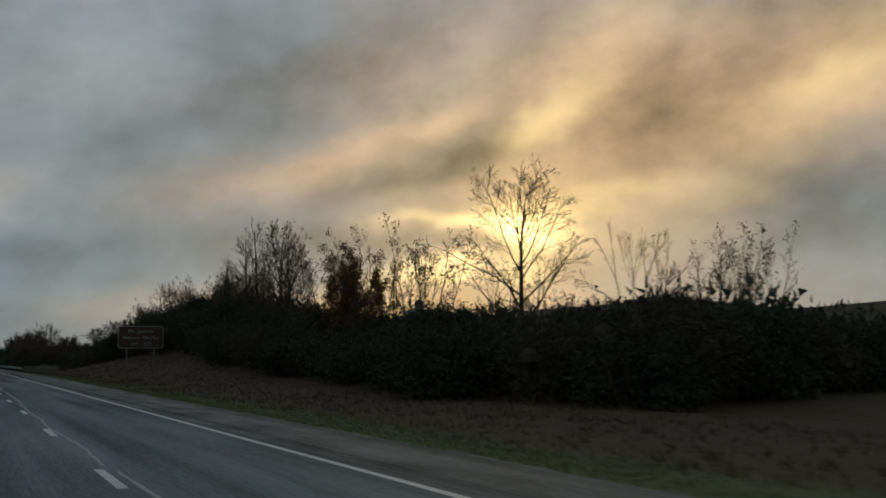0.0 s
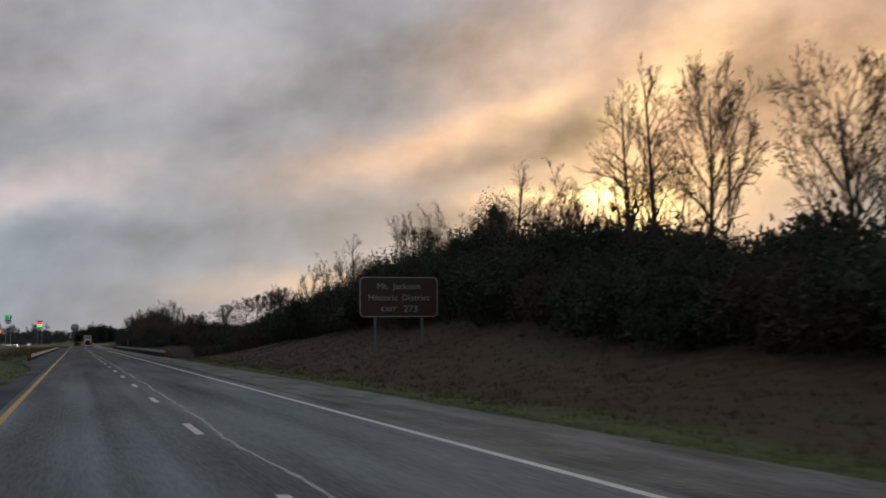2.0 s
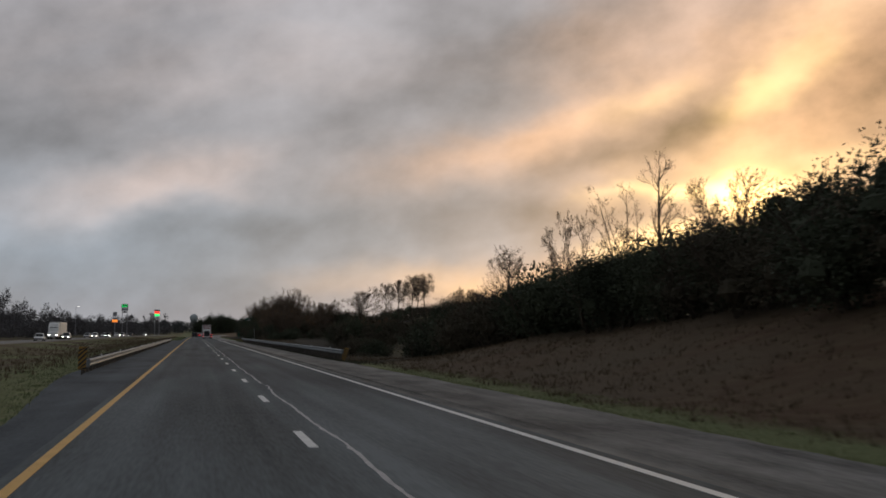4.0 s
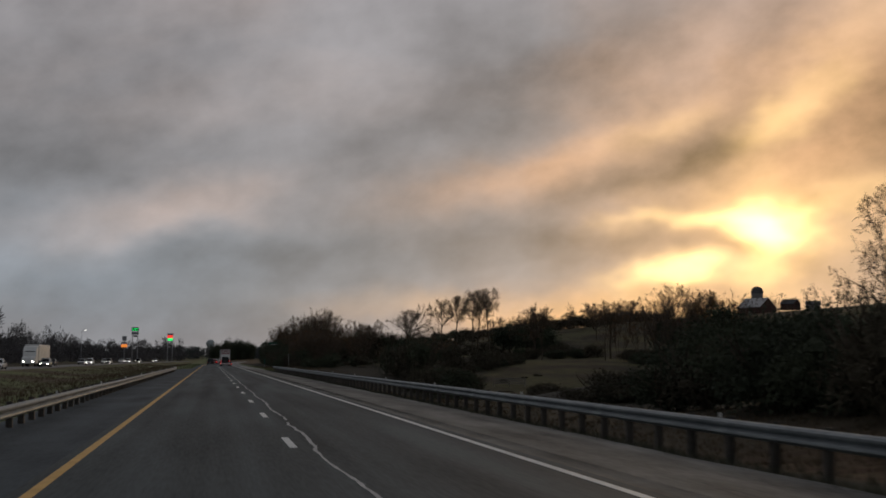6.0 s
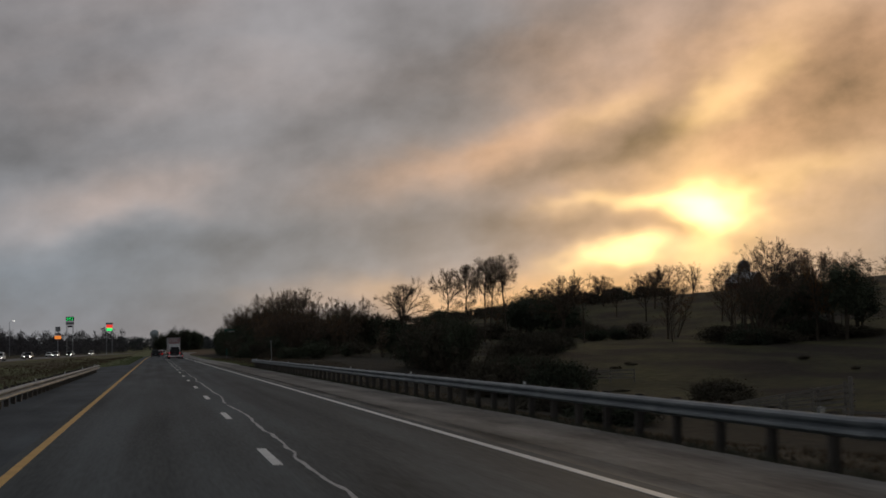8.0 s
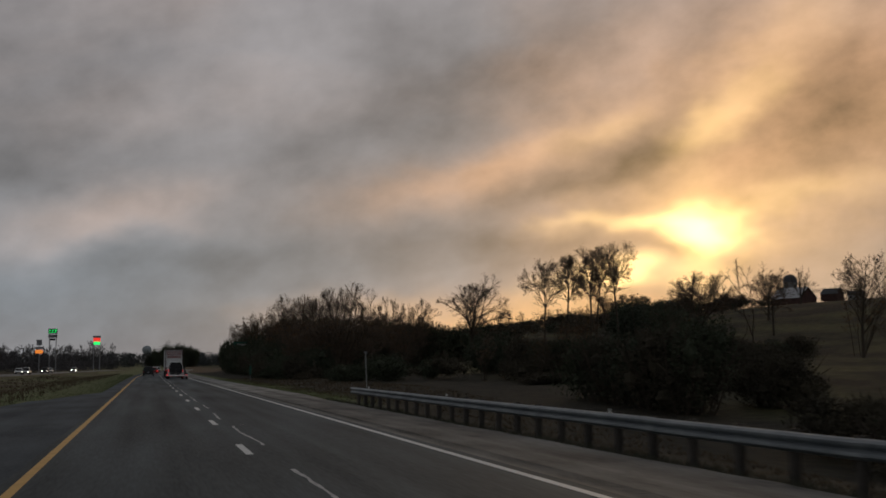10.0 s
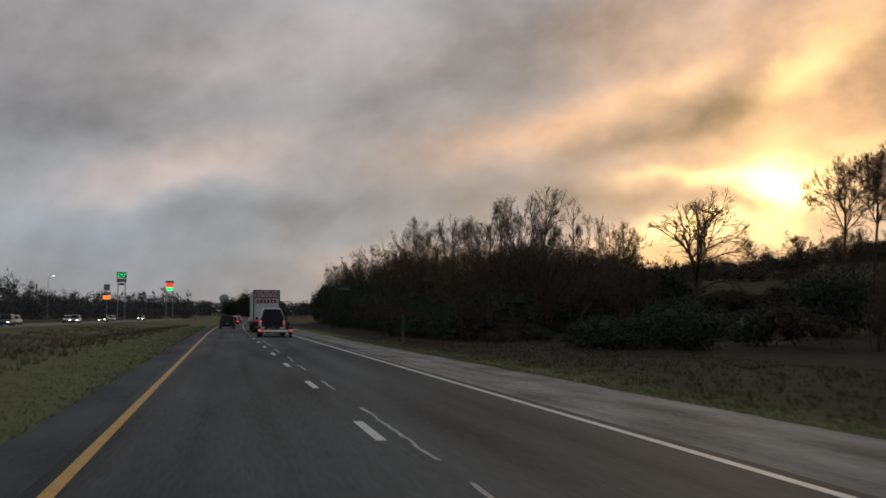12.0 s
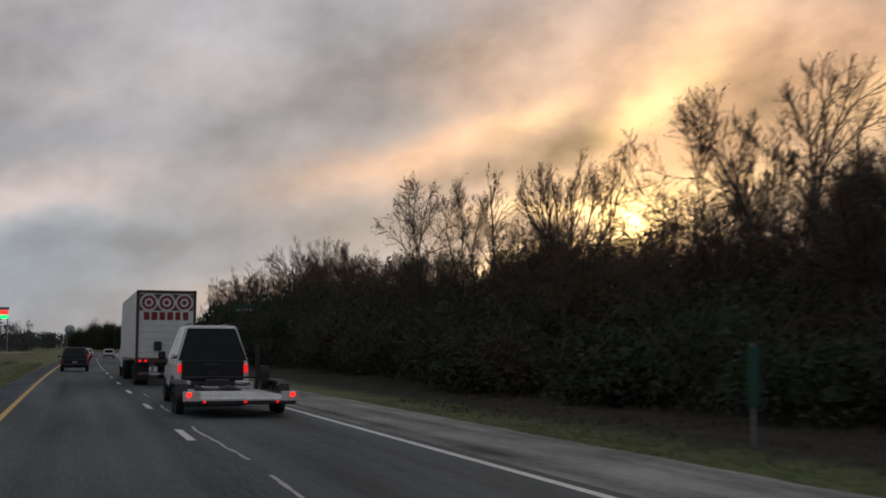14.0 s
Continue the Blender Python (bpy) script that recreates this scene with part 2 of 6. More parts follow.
RED_CAR = material("red_car_paint", (0.22, 0.015, 0.015), (0.32, 0.02, 0.02), 1.0, 0.3, 0)
TINTED = material("tinted_glass", (0.004, 0.006, 0.007), (0.008, 0.010, 0.011), 0.6, 0.12, 0, gloss=0.25)
TAIL_LAMP = material("lit_tail_lamp", (0.9, 0.004, 0.003), (1.0, 0.012, 0.006), 0.2, 0.3, emit=2.0)
SMALL_LAMP = material("lit_marker_lamp", (0.8, 0.004, 0.005), (1.0, 0.008, 0.009), 0.2, 0.3, emit=0.55)
STREET_LIGHT = material("lit_street_lamp", (1.0, 0.95, 0.85), (1.0, 0.97, 0.9), 0.2, 0.3, emit=2.5)
HEAD_LAMP = material("lit_head_lamp", (1.0, 0.93, 0.8), (1.0, 0.95, 0.85), 0.2, 0.3, emit=9.0)
SIGN_BROWN = material("brown_sign_sheet", (0.055, 0.028, 0.018), (0.075, 0.04, 0.026), 1.0, 0.5)
SIGN_WHITE = material("white_sign_legend", (0.30, 0.30, 0.29), (0.46, 0.46, 0.44), 0.5, 0.5)
SIGN_GREEN = material("green_sign_sheet", (0.008, 0.06, 0.04), (0.012, 0.085, 0.055), 0.6, 0.5)
SIGN_BACK = material("sign_frame_grey", (0.16, 0.16, 0.17), (0.26, 0.26, 0.27), 0.5, 0.6, metal=0.4)
HAZARD_YELLOW = material("yellow_marker_sheet", (0.23, 0.12, 0.016), (0.36, 0.20, 0.03), 0.3, 0.5)
BLACK_PRINT = material("black_print", (0.012, 0.012, 0.012), (0.02, 0.02, 0.02), 0.3, 0.6)
REFLECTOR = material("white_reflector", (0.65, 0.65, 0.62), (0.8, 0.8, 0.78), 0.2, 0.3)
LED_GREEN = material("lit_green_digits", (0.01, 0.75, 0.12), (0.02, 0.95, 0.2), 0.5, 0.5, emit=1.1)
LED_RED = material("lit_red_panel", (0.8, 0.03, 0.02), (1.0, 0.06, 0.04), 0.5, 0.5, emit=0.8)
LIT_ORANGE = material("lit_orange_panel", (0.85, 0.2, 0.03), (1.0, 0.32, 0.05), 0.5, 0.5, emit=0.7)
PANEL_GREY = material("grey_sign_panel", (0.22, 0.22, 0.24), (0.34, 0.34, 0.36), 0.8, 0.5)
BARN_ROOF = material("weathered_tin_roof", (0.30, 0.30, 0.31), (0.50, 0.50, 0.51), 2.0, 0.5, 0.01, 0.4)
BARN_WALL = material("old_red_barn_boards", (0.050, 0.026, 0.021), (0.105, 0.050, 0.040), 1.0, 0.9, 0.01, stretch=(1, 1, 0.2))
SILO_WALL = material("silo_concrete", (0.16, 0.15, 0.15), (0.27, 0.26, 0.25), 1.5, 0.9, 0.01)
HOUSE_WALL = material("pale_siding", (0.30, 0.29, 0.28), (0.42, 0.41, 0.39), 1.0, 0.8)
SHINGLE = material("dark_shingles", (0.05, 0.05, 0.055), (0.10, 0.10, 0.105), 0.6, 0.9, 0.01)
FENCE_WOOD = material("grey_fence_boards", (0.09, 0.08, 0.07), (0.22, 0.20, 0.175), 0.5, 0.9, 0.004, vary=0.3, stretch=(1, 0.2, 1))
def let_light_through(m, share, colour):
    """Thin leaves pass some of the light that falls on their far side."""
    t = m.node_tree
    thin, mix = t.nodes.new("ShaderNodeBsdfTranslucent"), t.nodes.new("ShaderNodeMixShader")
    thin.inputs[0].default_value = (*colour, 1)
    mix.inputs[0].default_value = share
    t.links.new(t.nodes["Principled BSDF"].outputs[0], mix.inputs[1])
    t.links.new(thin.outputs[0], mix.inputs[2])
    t.links.new(mix.outputs[0], t.nodes["Material Output"].inputs[0])


let_light_through(DEAD_LEAF, 0.45, (0.30, 0.15, 0.05))
TOWER_PAINT = material("pale_blue_tower_paint", (0.30, 0.34, 0.36), (0.38, 0.42, 0.44), 4, 0.5)


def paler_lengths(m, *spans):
    """Scales the paving's base colour paler over lengths of road: (from y, to y where it has faded in, how much paler).
    """
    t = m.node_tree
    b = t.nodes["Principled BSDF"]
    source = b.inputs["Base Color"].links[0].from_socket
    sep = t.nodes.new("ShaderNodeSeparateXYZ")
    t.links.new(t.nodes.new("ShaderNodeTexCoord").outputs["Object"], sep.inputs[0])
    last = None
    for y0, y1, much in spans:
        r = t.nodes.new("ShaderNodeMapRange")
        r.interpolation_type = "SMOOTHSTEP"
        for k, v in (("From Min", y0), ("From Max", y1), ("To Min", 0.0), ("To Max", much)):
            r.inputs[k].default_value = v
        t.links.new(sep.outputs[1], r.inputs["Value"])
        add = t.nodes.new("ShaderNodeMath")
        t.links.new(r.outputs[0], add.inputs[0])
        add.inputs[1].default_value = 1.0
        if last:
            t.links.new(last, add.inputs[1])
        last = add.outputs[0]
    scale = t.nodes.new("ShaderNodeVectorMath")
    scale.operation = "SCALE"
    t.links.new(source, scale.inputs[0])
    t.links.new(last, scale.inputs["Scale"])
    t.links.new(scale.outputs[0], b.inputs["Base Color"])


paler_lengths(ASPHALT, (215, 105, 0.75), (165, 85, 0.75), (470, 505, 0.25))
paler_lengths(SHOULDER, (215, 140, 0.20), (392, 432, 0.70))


# ---- mesh tools ----
class Form:
    """Vertices and faces of one part."""

    def __init__(self):
        self.v, self.f = [], []

    def add(self, verts, faces):
        k = len(self.v)
        self.v.extend(tuple(p) for p in verts)
        self.f.extend(tuple(i + k for i in f) for f in faces)
        return self

    def box(self, cx, cy, cz, sx, sy, sz, chamfer=0.0, turn=None):
        """A box about its centre, its edges cut back by chamfer."""
        h, c = (sx / 2, sy / 2, sz / 2), min(chamfer, sx / 3, sy / 3, sz / 3)
        pts, at = [], {}
        for i in (-1, 1):
            for j in (-1, 1):
                for k in (-1, 1):
                    if not c:
                        at[i, j, k] = [len(pts)] * 3
                        pts.append((i * h[0], j * h[1], k * h[2]))
                        continue
                    at[i, j, k] = [len(pts), len(pts) + 1, len(pts) + 2]
                    for n in range(3):
                        pts.append(tuple(s * (h[m] - (0 if m == n else c)) for m, s in enumerate((i, j, k))))
        faces = []
        for n in range(3):
            a, b = [m for m in range(3) if m != n]
            for s in (-1, 1):
                ring = []
                for p, q in ((-1, -1), (1, -1), (1, 1), (-1, 1)):
                    key = [0, 0, 0]
                    key[n], key[a], key[b] = s, p, q
                    ring.append(at[tuple(key)][n])
                faces.append(ring)
            if c:
                for p in (-1, 1):
                    for q in (-1, 1):
                        k0, k1 = [0, 0, 0], [0, 0, 0]
                        k0[n], k0[a], k0[b] = -1, p, q
                        k1[n], k1[a], k1[b] = 1, p, q
                        faces.append([at[tuple(k0)][a], at[tuple(k0)][b], at[tuple(k1)][b], at[tuple(k1)][a]])
        if c:
            faces += list(at.values())
        m = turn or Matrix.Identity(3)
        return self.add([tuple(m @ Vector(p) + Vector((cx, cy, cz))) for p in pts], faces)

    def loft(self, rings, caps=True, closed=True):
        n = len(rings[0])
        faces = []
        for k in range(len(rings) - 1):
            for i in range(n if closed else n - 1):
                j = (i + 1) % n
                faces.append((k * n + i, k * n + j, (k + 1) * n + j, (k + 1) * n + i))
        if caps and closed:
            faces += [tuple(range(n)), tuple((len(rings) - 1) * n + i for i in range(n))]
        return self.add([p for r in rings for p in r], faces)

    def tube(self, pts, radii, sides=6, caps=True):
        rings = []
        for i, p in enumerate(pts):
            p = Vector(p)
            d = Vector(pts[min(i + 1, len(pts) - 1)]) - Vector(pts[max(i - 1, 0)])
            d.normalize()
            u = d.orthogonal().normalized()
            w = d.cross(u)
            rings.append([tuple(p + radii[i] * (u * math.cos(6.28319 * k / sides) + w * math.sin(6.28319 * k / sides))) for k in range(sides)])
        return self.loft(rings, caps)

    def disc(self, c, r, thick, axis=1, sides=24, inner=0.0):
        """A wheel-like disc or ring round the axis x (0), y (1) or z (2)."""
        a, b = [(1, 2), (0, 2), (0, 1)][axis]
        prof = [(inner, -thick / 2), (r * 0.96, -thick / 2), (r, -thick * 0.35), (r, thick * 0.35), (r * 0.96, thick / 2), (inner, thick / 2)]
        rings = []
        for k in range(sides):
            ang = 6.28319 * k / sides
            ring = []
            for rad, off in prof:
                p = [0, 0, 0]
                p[axis], p[a], p[b] = off, rad * math.cos(ang), rad * math.sin(ang)
                ring.append((p[0] + c[0], p[1] + c[1], p[2] + c[2]))
            rings.append(ring)
        rings.append(rings[0])
        return self.loft(rings, caps=False)

    def mesh(self, name, mat, smooth=False):
        me = bpy.data.meshes.new(name)
        me.from_pydata(self.v, [], self.f)
        if smooth:
            me.polygons.foreach_set("use_smooth", [True] * len(me.polygons))
        me.materials.append(mat)
        me.update()
        return me


def part(name, form, mat, parent, label="", smooth=False):
    """Links a form, or a ready mesh, as one mesh object under a thing."""
    ob = new(name, form if isinstance(form, bpy.types.Mesh) else form.mesh(name, mat, smooth))
    ob.parent = parent
    return tagged(ob, label)


def thing(name, label, category, group="", kind="", at=None):
    ob = new(name)
    ob.empty_display_size = 0.3
    if at is not None:
        ob.matrix_basis = at
    return tagged(ob, label, category, group, kind)


def setting(name, form, mat, label, category, smooth=False):
    return tagged(new(name, form.mesh(name, mat, smooth)), label, category, kind="structure")


def written(text, size, mat, parent, x, y, z, name="legend", wide=1.0):
    """Raised letters that face -y, centred at x."""
    c = bpy.data.curves.new(name, "FONT")
    c.body, c.size, c.align_x, c.extrude, c.resolution_u = text, size, "CENTER", 0.004, 2
    tmp = bpy.data.objects.new(name, c)
    scene.collection.objects.link(tmp)
    me = bpy.data.meshes.new_from_object(tmp.evaluated_get(bpy.context.evaluated_depsgraph_get()))
    bpy.data.objects.remove(tmp)
    me.materials.clear()
    me.materials.append(mat)
    ob = part(name, me, mat, parent)
    ob.matrix_basis = pose(x, y, z, 90, 0, 0) @ Matrix.Diagonal((wide, 1, 1, 1))
    return ob


def written_line(words, size, mat, parent, y, z, wide, gap=0.3):
    """Words side by side, centred on the panel, each a mesh of its own."""
    obs = [written(w, size, mat, parent, 0, y, z, wide=wide) for w in words]
    widths = [max(v.co.x for v in ob.data.vertices) - min(v.co.x for v in ob.data.vertices) for ob in obs]
    x = -(sum(widths) * wide + gap * (len(words) - 1)) / 2
    for ob, w in zip(obs, widths):
        ob.matrix_basis = pose(x + w * wide / 2, y, z, 90, 0, 0) @ Matrix.Diagonal((wide, 1, 1, 1))
        x += w * wide + gap


def smooth(a, b, x):
    t = min(1.0, max(0.0, (x - a) / (b - a)))
    return t * t * (3 - 2 * t)


def along(y, *knots):
    """A value that glides from knot to knot (y, value)."""
    if y <= knots[0][0]:
        return knots[0][1]
    for (a, p), (b, q) in zip(knots, knots[1:]):
        if y < b:
            return p + (q - p) * smooth(a, b, y)
    return knots[-1][1]


# ---- lie of the land ----
LANE, PERIOD = 3.66, 12.192


def bend(y):
    """How far the road has swung to the right at y."""
    return (y - 500) ** 2 / 17000 if y > 500 else 0.0


def left_paving(y):
    return -along(y, (150, 1.1), (195, 3.2), (386, 3.5), (397, 4.5), (405, 4.1), (410, 3.2), (419, 2.3), (427, 1.2))


def bank(y):
    """Height of the ground thirty metres to the right of the road."""
    return along(y, (-60, -0.6), (30, -0.3), (60, 0.2), (90, 1.1), (120, 2.5), (150, 4.0), (180, 4.2), (215, 3.0), (250, 1.6), (280, 0.2),
                 (330, -2.4), (400, -1.8), (450, -0.2), (500, 0.6), (545, 1.6), (700, 1.5))


def hill(s, y):
    """The rise of the fields to the right; it begins nearer the road past the roadside wood."""
    k = smooth(530, 690, y)
    near = 0.19 * min(55, max(0, s - 105)) + 0.107 * min(260, max(0, s - 160))
    far = 0.13 * min(115, max(0, s - 55)) + 0.050 * min(260, max(0, s - 170)) + 0.15 * min(60, max(0, s - 305))
    return near + (far - near) * k


def ground_z(x, y):
    s = x - bend(y)
    if s > 9.9:
        z = -0.10 * smooth(9.9, 12.5, s) - 0.12 + bank(y) * smooth(14, 33, s) - 0.18 * smooth(10.3, 11.8, s) * along(y, (215, 0), (228, 1), (398, 1), (408, 0)) - 0.9 * smooth(11.8, 15, s) * along(y, (222, 0), (245, 1), (380, 1), (408, 0))
        if s > 32:
            z += 0.03 * (min(s, 105) - 32) * smooth(30, 60, s) + hill(s, y) * (1 - 0.45 * smooth(0.60, 0.78, s / max(y, 1.0)) * smooth(1400, 600, s)) + 1.6 * noise.noise((x / 90, y / 110, 0.3)) * smooth(40, 120, s)
    elif s > -3.6:
        z = -0.13
        if s < left_paving(y):
            z = -0.06
    elif s > -25:
        z = -0.06 - 0.75 * math.sin(math.pi * (-3.6 - s) / 21.4) ** 2
    elif s > -35:
        z = -0.13
    else:
        z = -0.06 - 0.6 * smooth(-35, -42, s) + 2.0 * smooth(-60, -400, s) + 0.8 * noise.noise((x / 60, y / 80, 2.0)) * smooth(-40, -80, s)
    if y > 750:
        z += 9 * smooth(900, 2600, y) * smooth(1500, 200, abs(s + 100))
    if (s > 12.5 or s < -4) and not -36 < s < -24:
        z += 0.10 * noise.noise((x / 3.1, y / 3.7, 4.4)) + 0.22 * noise.noise((x / 11, y / 13, 7.7)) * smooth(12.5, 18, abs(s))
    return z


xs = [-4200, -2500, -1400, -800, -500, -330, -220, -150, -110, -85, -68, -55, -46, -40, -36.5, -35, -25, -24, -21, -18, -15, -12, -9.5, -7.5, -6, -5, -4.2, -3.7,
      -3.3, -2.8, -2.3, -1.9, -1.5, -1.2, -0.9, 9.8, 10.1, 10.6, 11.2, 11.9, 12.6]
xs += [13.4 + 0.9 * k for k in range(24)] + [36, 38.5, 41, 44, 48, 52, 57, 63, 70, 78, 88, 100, 115, 135, 160, 190, 230, 280, 340, 420, 520, 700, 1000, 1500, 2500, 4200]
ys = [-900, -400, -200, -120, -80] + [-60 + 4 * k for k in range(180)] + [660 + 12 * k for k in range(1, 40)] + [1180, 1280, 1400, 1600, 1900, 2400, 3200, 4300]
land = Form()
land.loft([[(x + bend(min(y, 1500)), y, ground_z(x + bend(min(y, 1500)), y)) for x in xs] for y in ys], closed=False)


def soil_material():
    """Mown green by the tarmac, dry brown on the banks, dull pasture beyond."""
    m = bpy.data.materials.new("grassy_ground")
    m.use_nodes = True
    t = m.node_tree
    b = t.nodes["Principled BSDF"]
    b.inputs["Roughness"].default_value, b.inputs["Specular IOR Level"].default_value = 0.95, 0.15
    geo = t.nodes.new("ShaderNodeNewGeometry").outputs["Position"]
    sep = t.nodes.new("ShaderNodeSeparateXYZ")
    t.links.new(geo, sep.inputs[0])

    def tex(scale, detail=4):
        n = t.nodes.new("ShaderNodeTexNoise")
        n.inputs["Scale"].default_value, n.inputs["Detail"].default_value = scale, detail
        t.links.new(geo, n.inputs["Vector"])
        return n.outputs[0]

    def ramp(src, lo, hi, c0, c1):
        r = t.nodes.new("ShaderNodeValToRGB")
        r.color_ramp.elements[0].position, r.color_ramp.elements[0].color = lo, (*c0, 1)
        r.color_ramp.elements[1].position, r.color_ramp.elements[1].color = hi, (*c1, 1)
        t.links.new(src, r.inputs[0])
        return r.outputs[0]

    def mix(k, p, q):
        n = t.nodes.new("ShaderNodeMix")
        n.data_type = "RGBA"
        t.links.new(k, n.inputs[0]), t.links.new(p, n.inputs[6]), t.links.new(q, n.inputs[7])
        return n.outputs[2]

    def span(src, lo, hi):
        r = t.nodes.new("ShaderNodeMapRange")
        r.inputs["From Min"].default_value, r.inputs["From Max"].default_value = lo, hi
        t.links.new(src, r.inputs["Value"])
        return r.outputs[0]

    big, mid, fine = tex(0.05), tex(0.9), tex(14, 3)
    shifted = t.nodes.new("ShaderNodeMath")
    shifted.operation = "MULTIPLY_ADD"
    t.links.new(mid, shifted.inputs[0])
    shifted.inputs[1].default_value = 3.0
    t.links.new(sep.outputs[0], shifted.inputs[2])
    green = ramp(fine, 0.3, 0.75, (0.088, 0.104, 0.047), (0.19, 0.212, 0.10))
    dry = ramp(fine, 0.3, 0.75, (0.060, 0.046, 0.031), (0.145, 0.108, 0.070))
    rust = ramp(mid, 0.35, 0.7, (0.075, 0.042, 0.026), (0.12, 0.085, 0.05))
    bands = t.nodes.new("ShaderNodeMapping")
    bands.inputs["Scale"].default_value = (0.10, 0.035, 0.3)
    t.links.new(geo, bands.inputs[0])
    worn = t.nodes.new("ShaderNodeTexNoise")
    worn.inputs["Scale"].default_value, worn.inputs["Detail"].default_value = 1.0, 6
    t.links.new(bands.outputs[0], worn.inputs["Vector"])
    pasture = mix(span(worn.outputs[0], 0.42, 0.62), ramp(mid, 0.3, 0.7, (0.020, 0.017, 0.012), (0.042, 0.034, 0.024)), ramp(mid, 0.3, 0.7, (0.046, 0.047, 0.020), (0.100, 0.094, 0.044)))
    bankside = mix(span(big, 0.42, 0.6), dry, rust)
    marsh = ramp(mid, 0.3, 0.7, (0.020, 0.019, 0.014), (0.052, 0.045, 0.032))
    railside = t.nodes.new("ShaderNodeMath")
    railside.operation = "MULTIPLY"
    t.links.new(span(sep.outputs[1], 212, 226), railside.inputs[0])
    t.links.new(span(sep.outputs[1], 409, 396), railside.inputs[1])
    ditch = t.nodes.new("ShaderNodeMath")
    ditch.operation = "MULTIPLY"
    t.links.new(span(sep.outputs[1], 232, 264), ditch.inputs[0])
    t.links.new(span(sep.outputs[1], 740, 690), ditch.inputs[1])
    dirt = ramp(fine, 0.3, 0.75, (0.026, 0.027, 0.022), (0.062, 0.060, 0.048))
    c = mix(span(shifted.outputs[0], 13.9, 15.6), mix(railside.outputs[0], green, dirt), mix(ditch.outputs[0], bankside, marsh))
    c = mix(span(shifted.outputs[0], 36, 48), c, pasture)
    meadow = ramp(fine, 0.3, 0.75, (0.100, 0.118, 0.053), (0.215, 0.236, 0.115))
    median = mix(span(mid, 0.45, 0.9), meadow, dry)
    c = mix(span(shifted.outputs[0], 2.0, -1.0), c, median)
    c = mix(span(shifted.outputs[0], -4.0, -9.0), c, mix(span(big, 0.4, 0.65), dry, meadow))
    c = mix(span(shifted.outputs[0], -35.0, -42.0), c, pasture)
    t.links.new(c, b.inputs["Base Color"])
    bp = t.nodes.new("ShaderNodeBump")
    bp.inputs["Strength"].default_value, bp.inputs["Distance"].default_value = 0.8, 0.06
    t.links.new(fine, bp.inputs["Height"])
    t.links.new(bp.outputs[0], b.inputs["Normal"])
    return m


ground = tagged(new("ground", land.mesh("ground", soil_material(), True)), "grassy roadside land, green by the tarmac and dry brown on the banks", "ground", kind="structure")


# ---- carriageways ----
def strip(x0, x1, y0, y1, step, z0, z1, thick=0.0, edge=None):
    """A ribbon along the road from x0 to x1 (numbers, or functions of y)."""
    f, rows, y = Form(), [], y0
    while y < y1 + step / 2:
        a = x0(y) if callable(x0) else x0
        c = x1(y) if callable(x1) else x1
        o = bend(min(y, 1500))
        row = [(a + o, y, z0), (c + o, y, z1)]
        rows.append([(a + o, y, z0 - thick), *row, (c + o, y, z1 - thick)] if thick else row)
        y += step
    return f.loft(rows, closed=False)


def ragged(base, k):
    return lambda y: base(y) + 0.10 * noise.noise((y / 1.3, k, 0)) + 0.12 * noise.noise((y / 6.1, k, 3))


def shoulder_edge(y):
    return along(y, (0, 10.15), (60, 10.4), (130, 10.8), (210, 10.75), (225, 10.5), (401, 10.5), (415, 10.9), (430, 10.8), (490, 10.5))


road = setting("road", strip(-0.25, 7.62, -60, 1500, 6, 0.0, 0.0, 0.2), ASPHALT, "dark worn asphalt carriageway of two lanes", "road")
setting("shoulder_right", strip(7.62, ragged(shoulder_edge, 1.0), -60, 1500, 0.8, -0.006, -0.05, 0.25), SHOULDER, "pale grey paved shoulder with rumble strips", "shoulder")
setting("shoulder_left", strip(lambda y: left_paving(y) + 0.1 * noise.noise((y / 1.7, 5.0, 0)), -0.25, -60, 1500, 0.8, -0.03, -0.006, 0.25), INNER_ASPHALT,
        "dark paved inner shoulder beside the median", "shoulder")
setting("opposite_road", strip(-34.2, -25.6, -60, 1500, 6, 0.0, 0.0, 0.25), ASPHALT_FAR, "pale asphalt carriageway across the median", "road")
part("yellow_line", strip(-0.075, 0.075, -60, 1200, 6, 0.005, 0.005, 0.004), YELLOW_PAINT, road, "solid yellow edge line")
part("white_line", strip(2 * LANE - 0.075, 2 * LANE + 0.075, -60, 1200, 6, 0.005, 0.005, 0.004), WHITE_PAINT, road, "solid white edge line")

for n in range(-4, 98):
    y = PERIOD * n
    dash = Form().add([(-0.075, -1.52, 0.001), (0.075, -1.52, 0.001), (0.075, 1.52, 0.001), (-0.075, 1.52, 0.001),
                       (-0.072, -1.51, 0.006), (0.072, -1.51, 0.006), (0.072, 1.51, 0.006), (-0.072, 1.51, 0.006)],
                      [(0, 1, 5, 4), (1, 2, 6, 5), (2, 3, 7, 6), (3, 0, 4, 7), (4, 5, 6, 7)]) if n == -4 else dash
    dash_mesh = dash.mesh("lane_dash", WHITE_PAINT) if n == -4 else dash_mesh
    part("lane_dash", dash_mesh, WHITE_PAINT, road).matrix_basis = pose(LANE + bend(y), y, 0, 0, 0, -math.degrees((y - 500) / 8500) if y > 500 else 0)


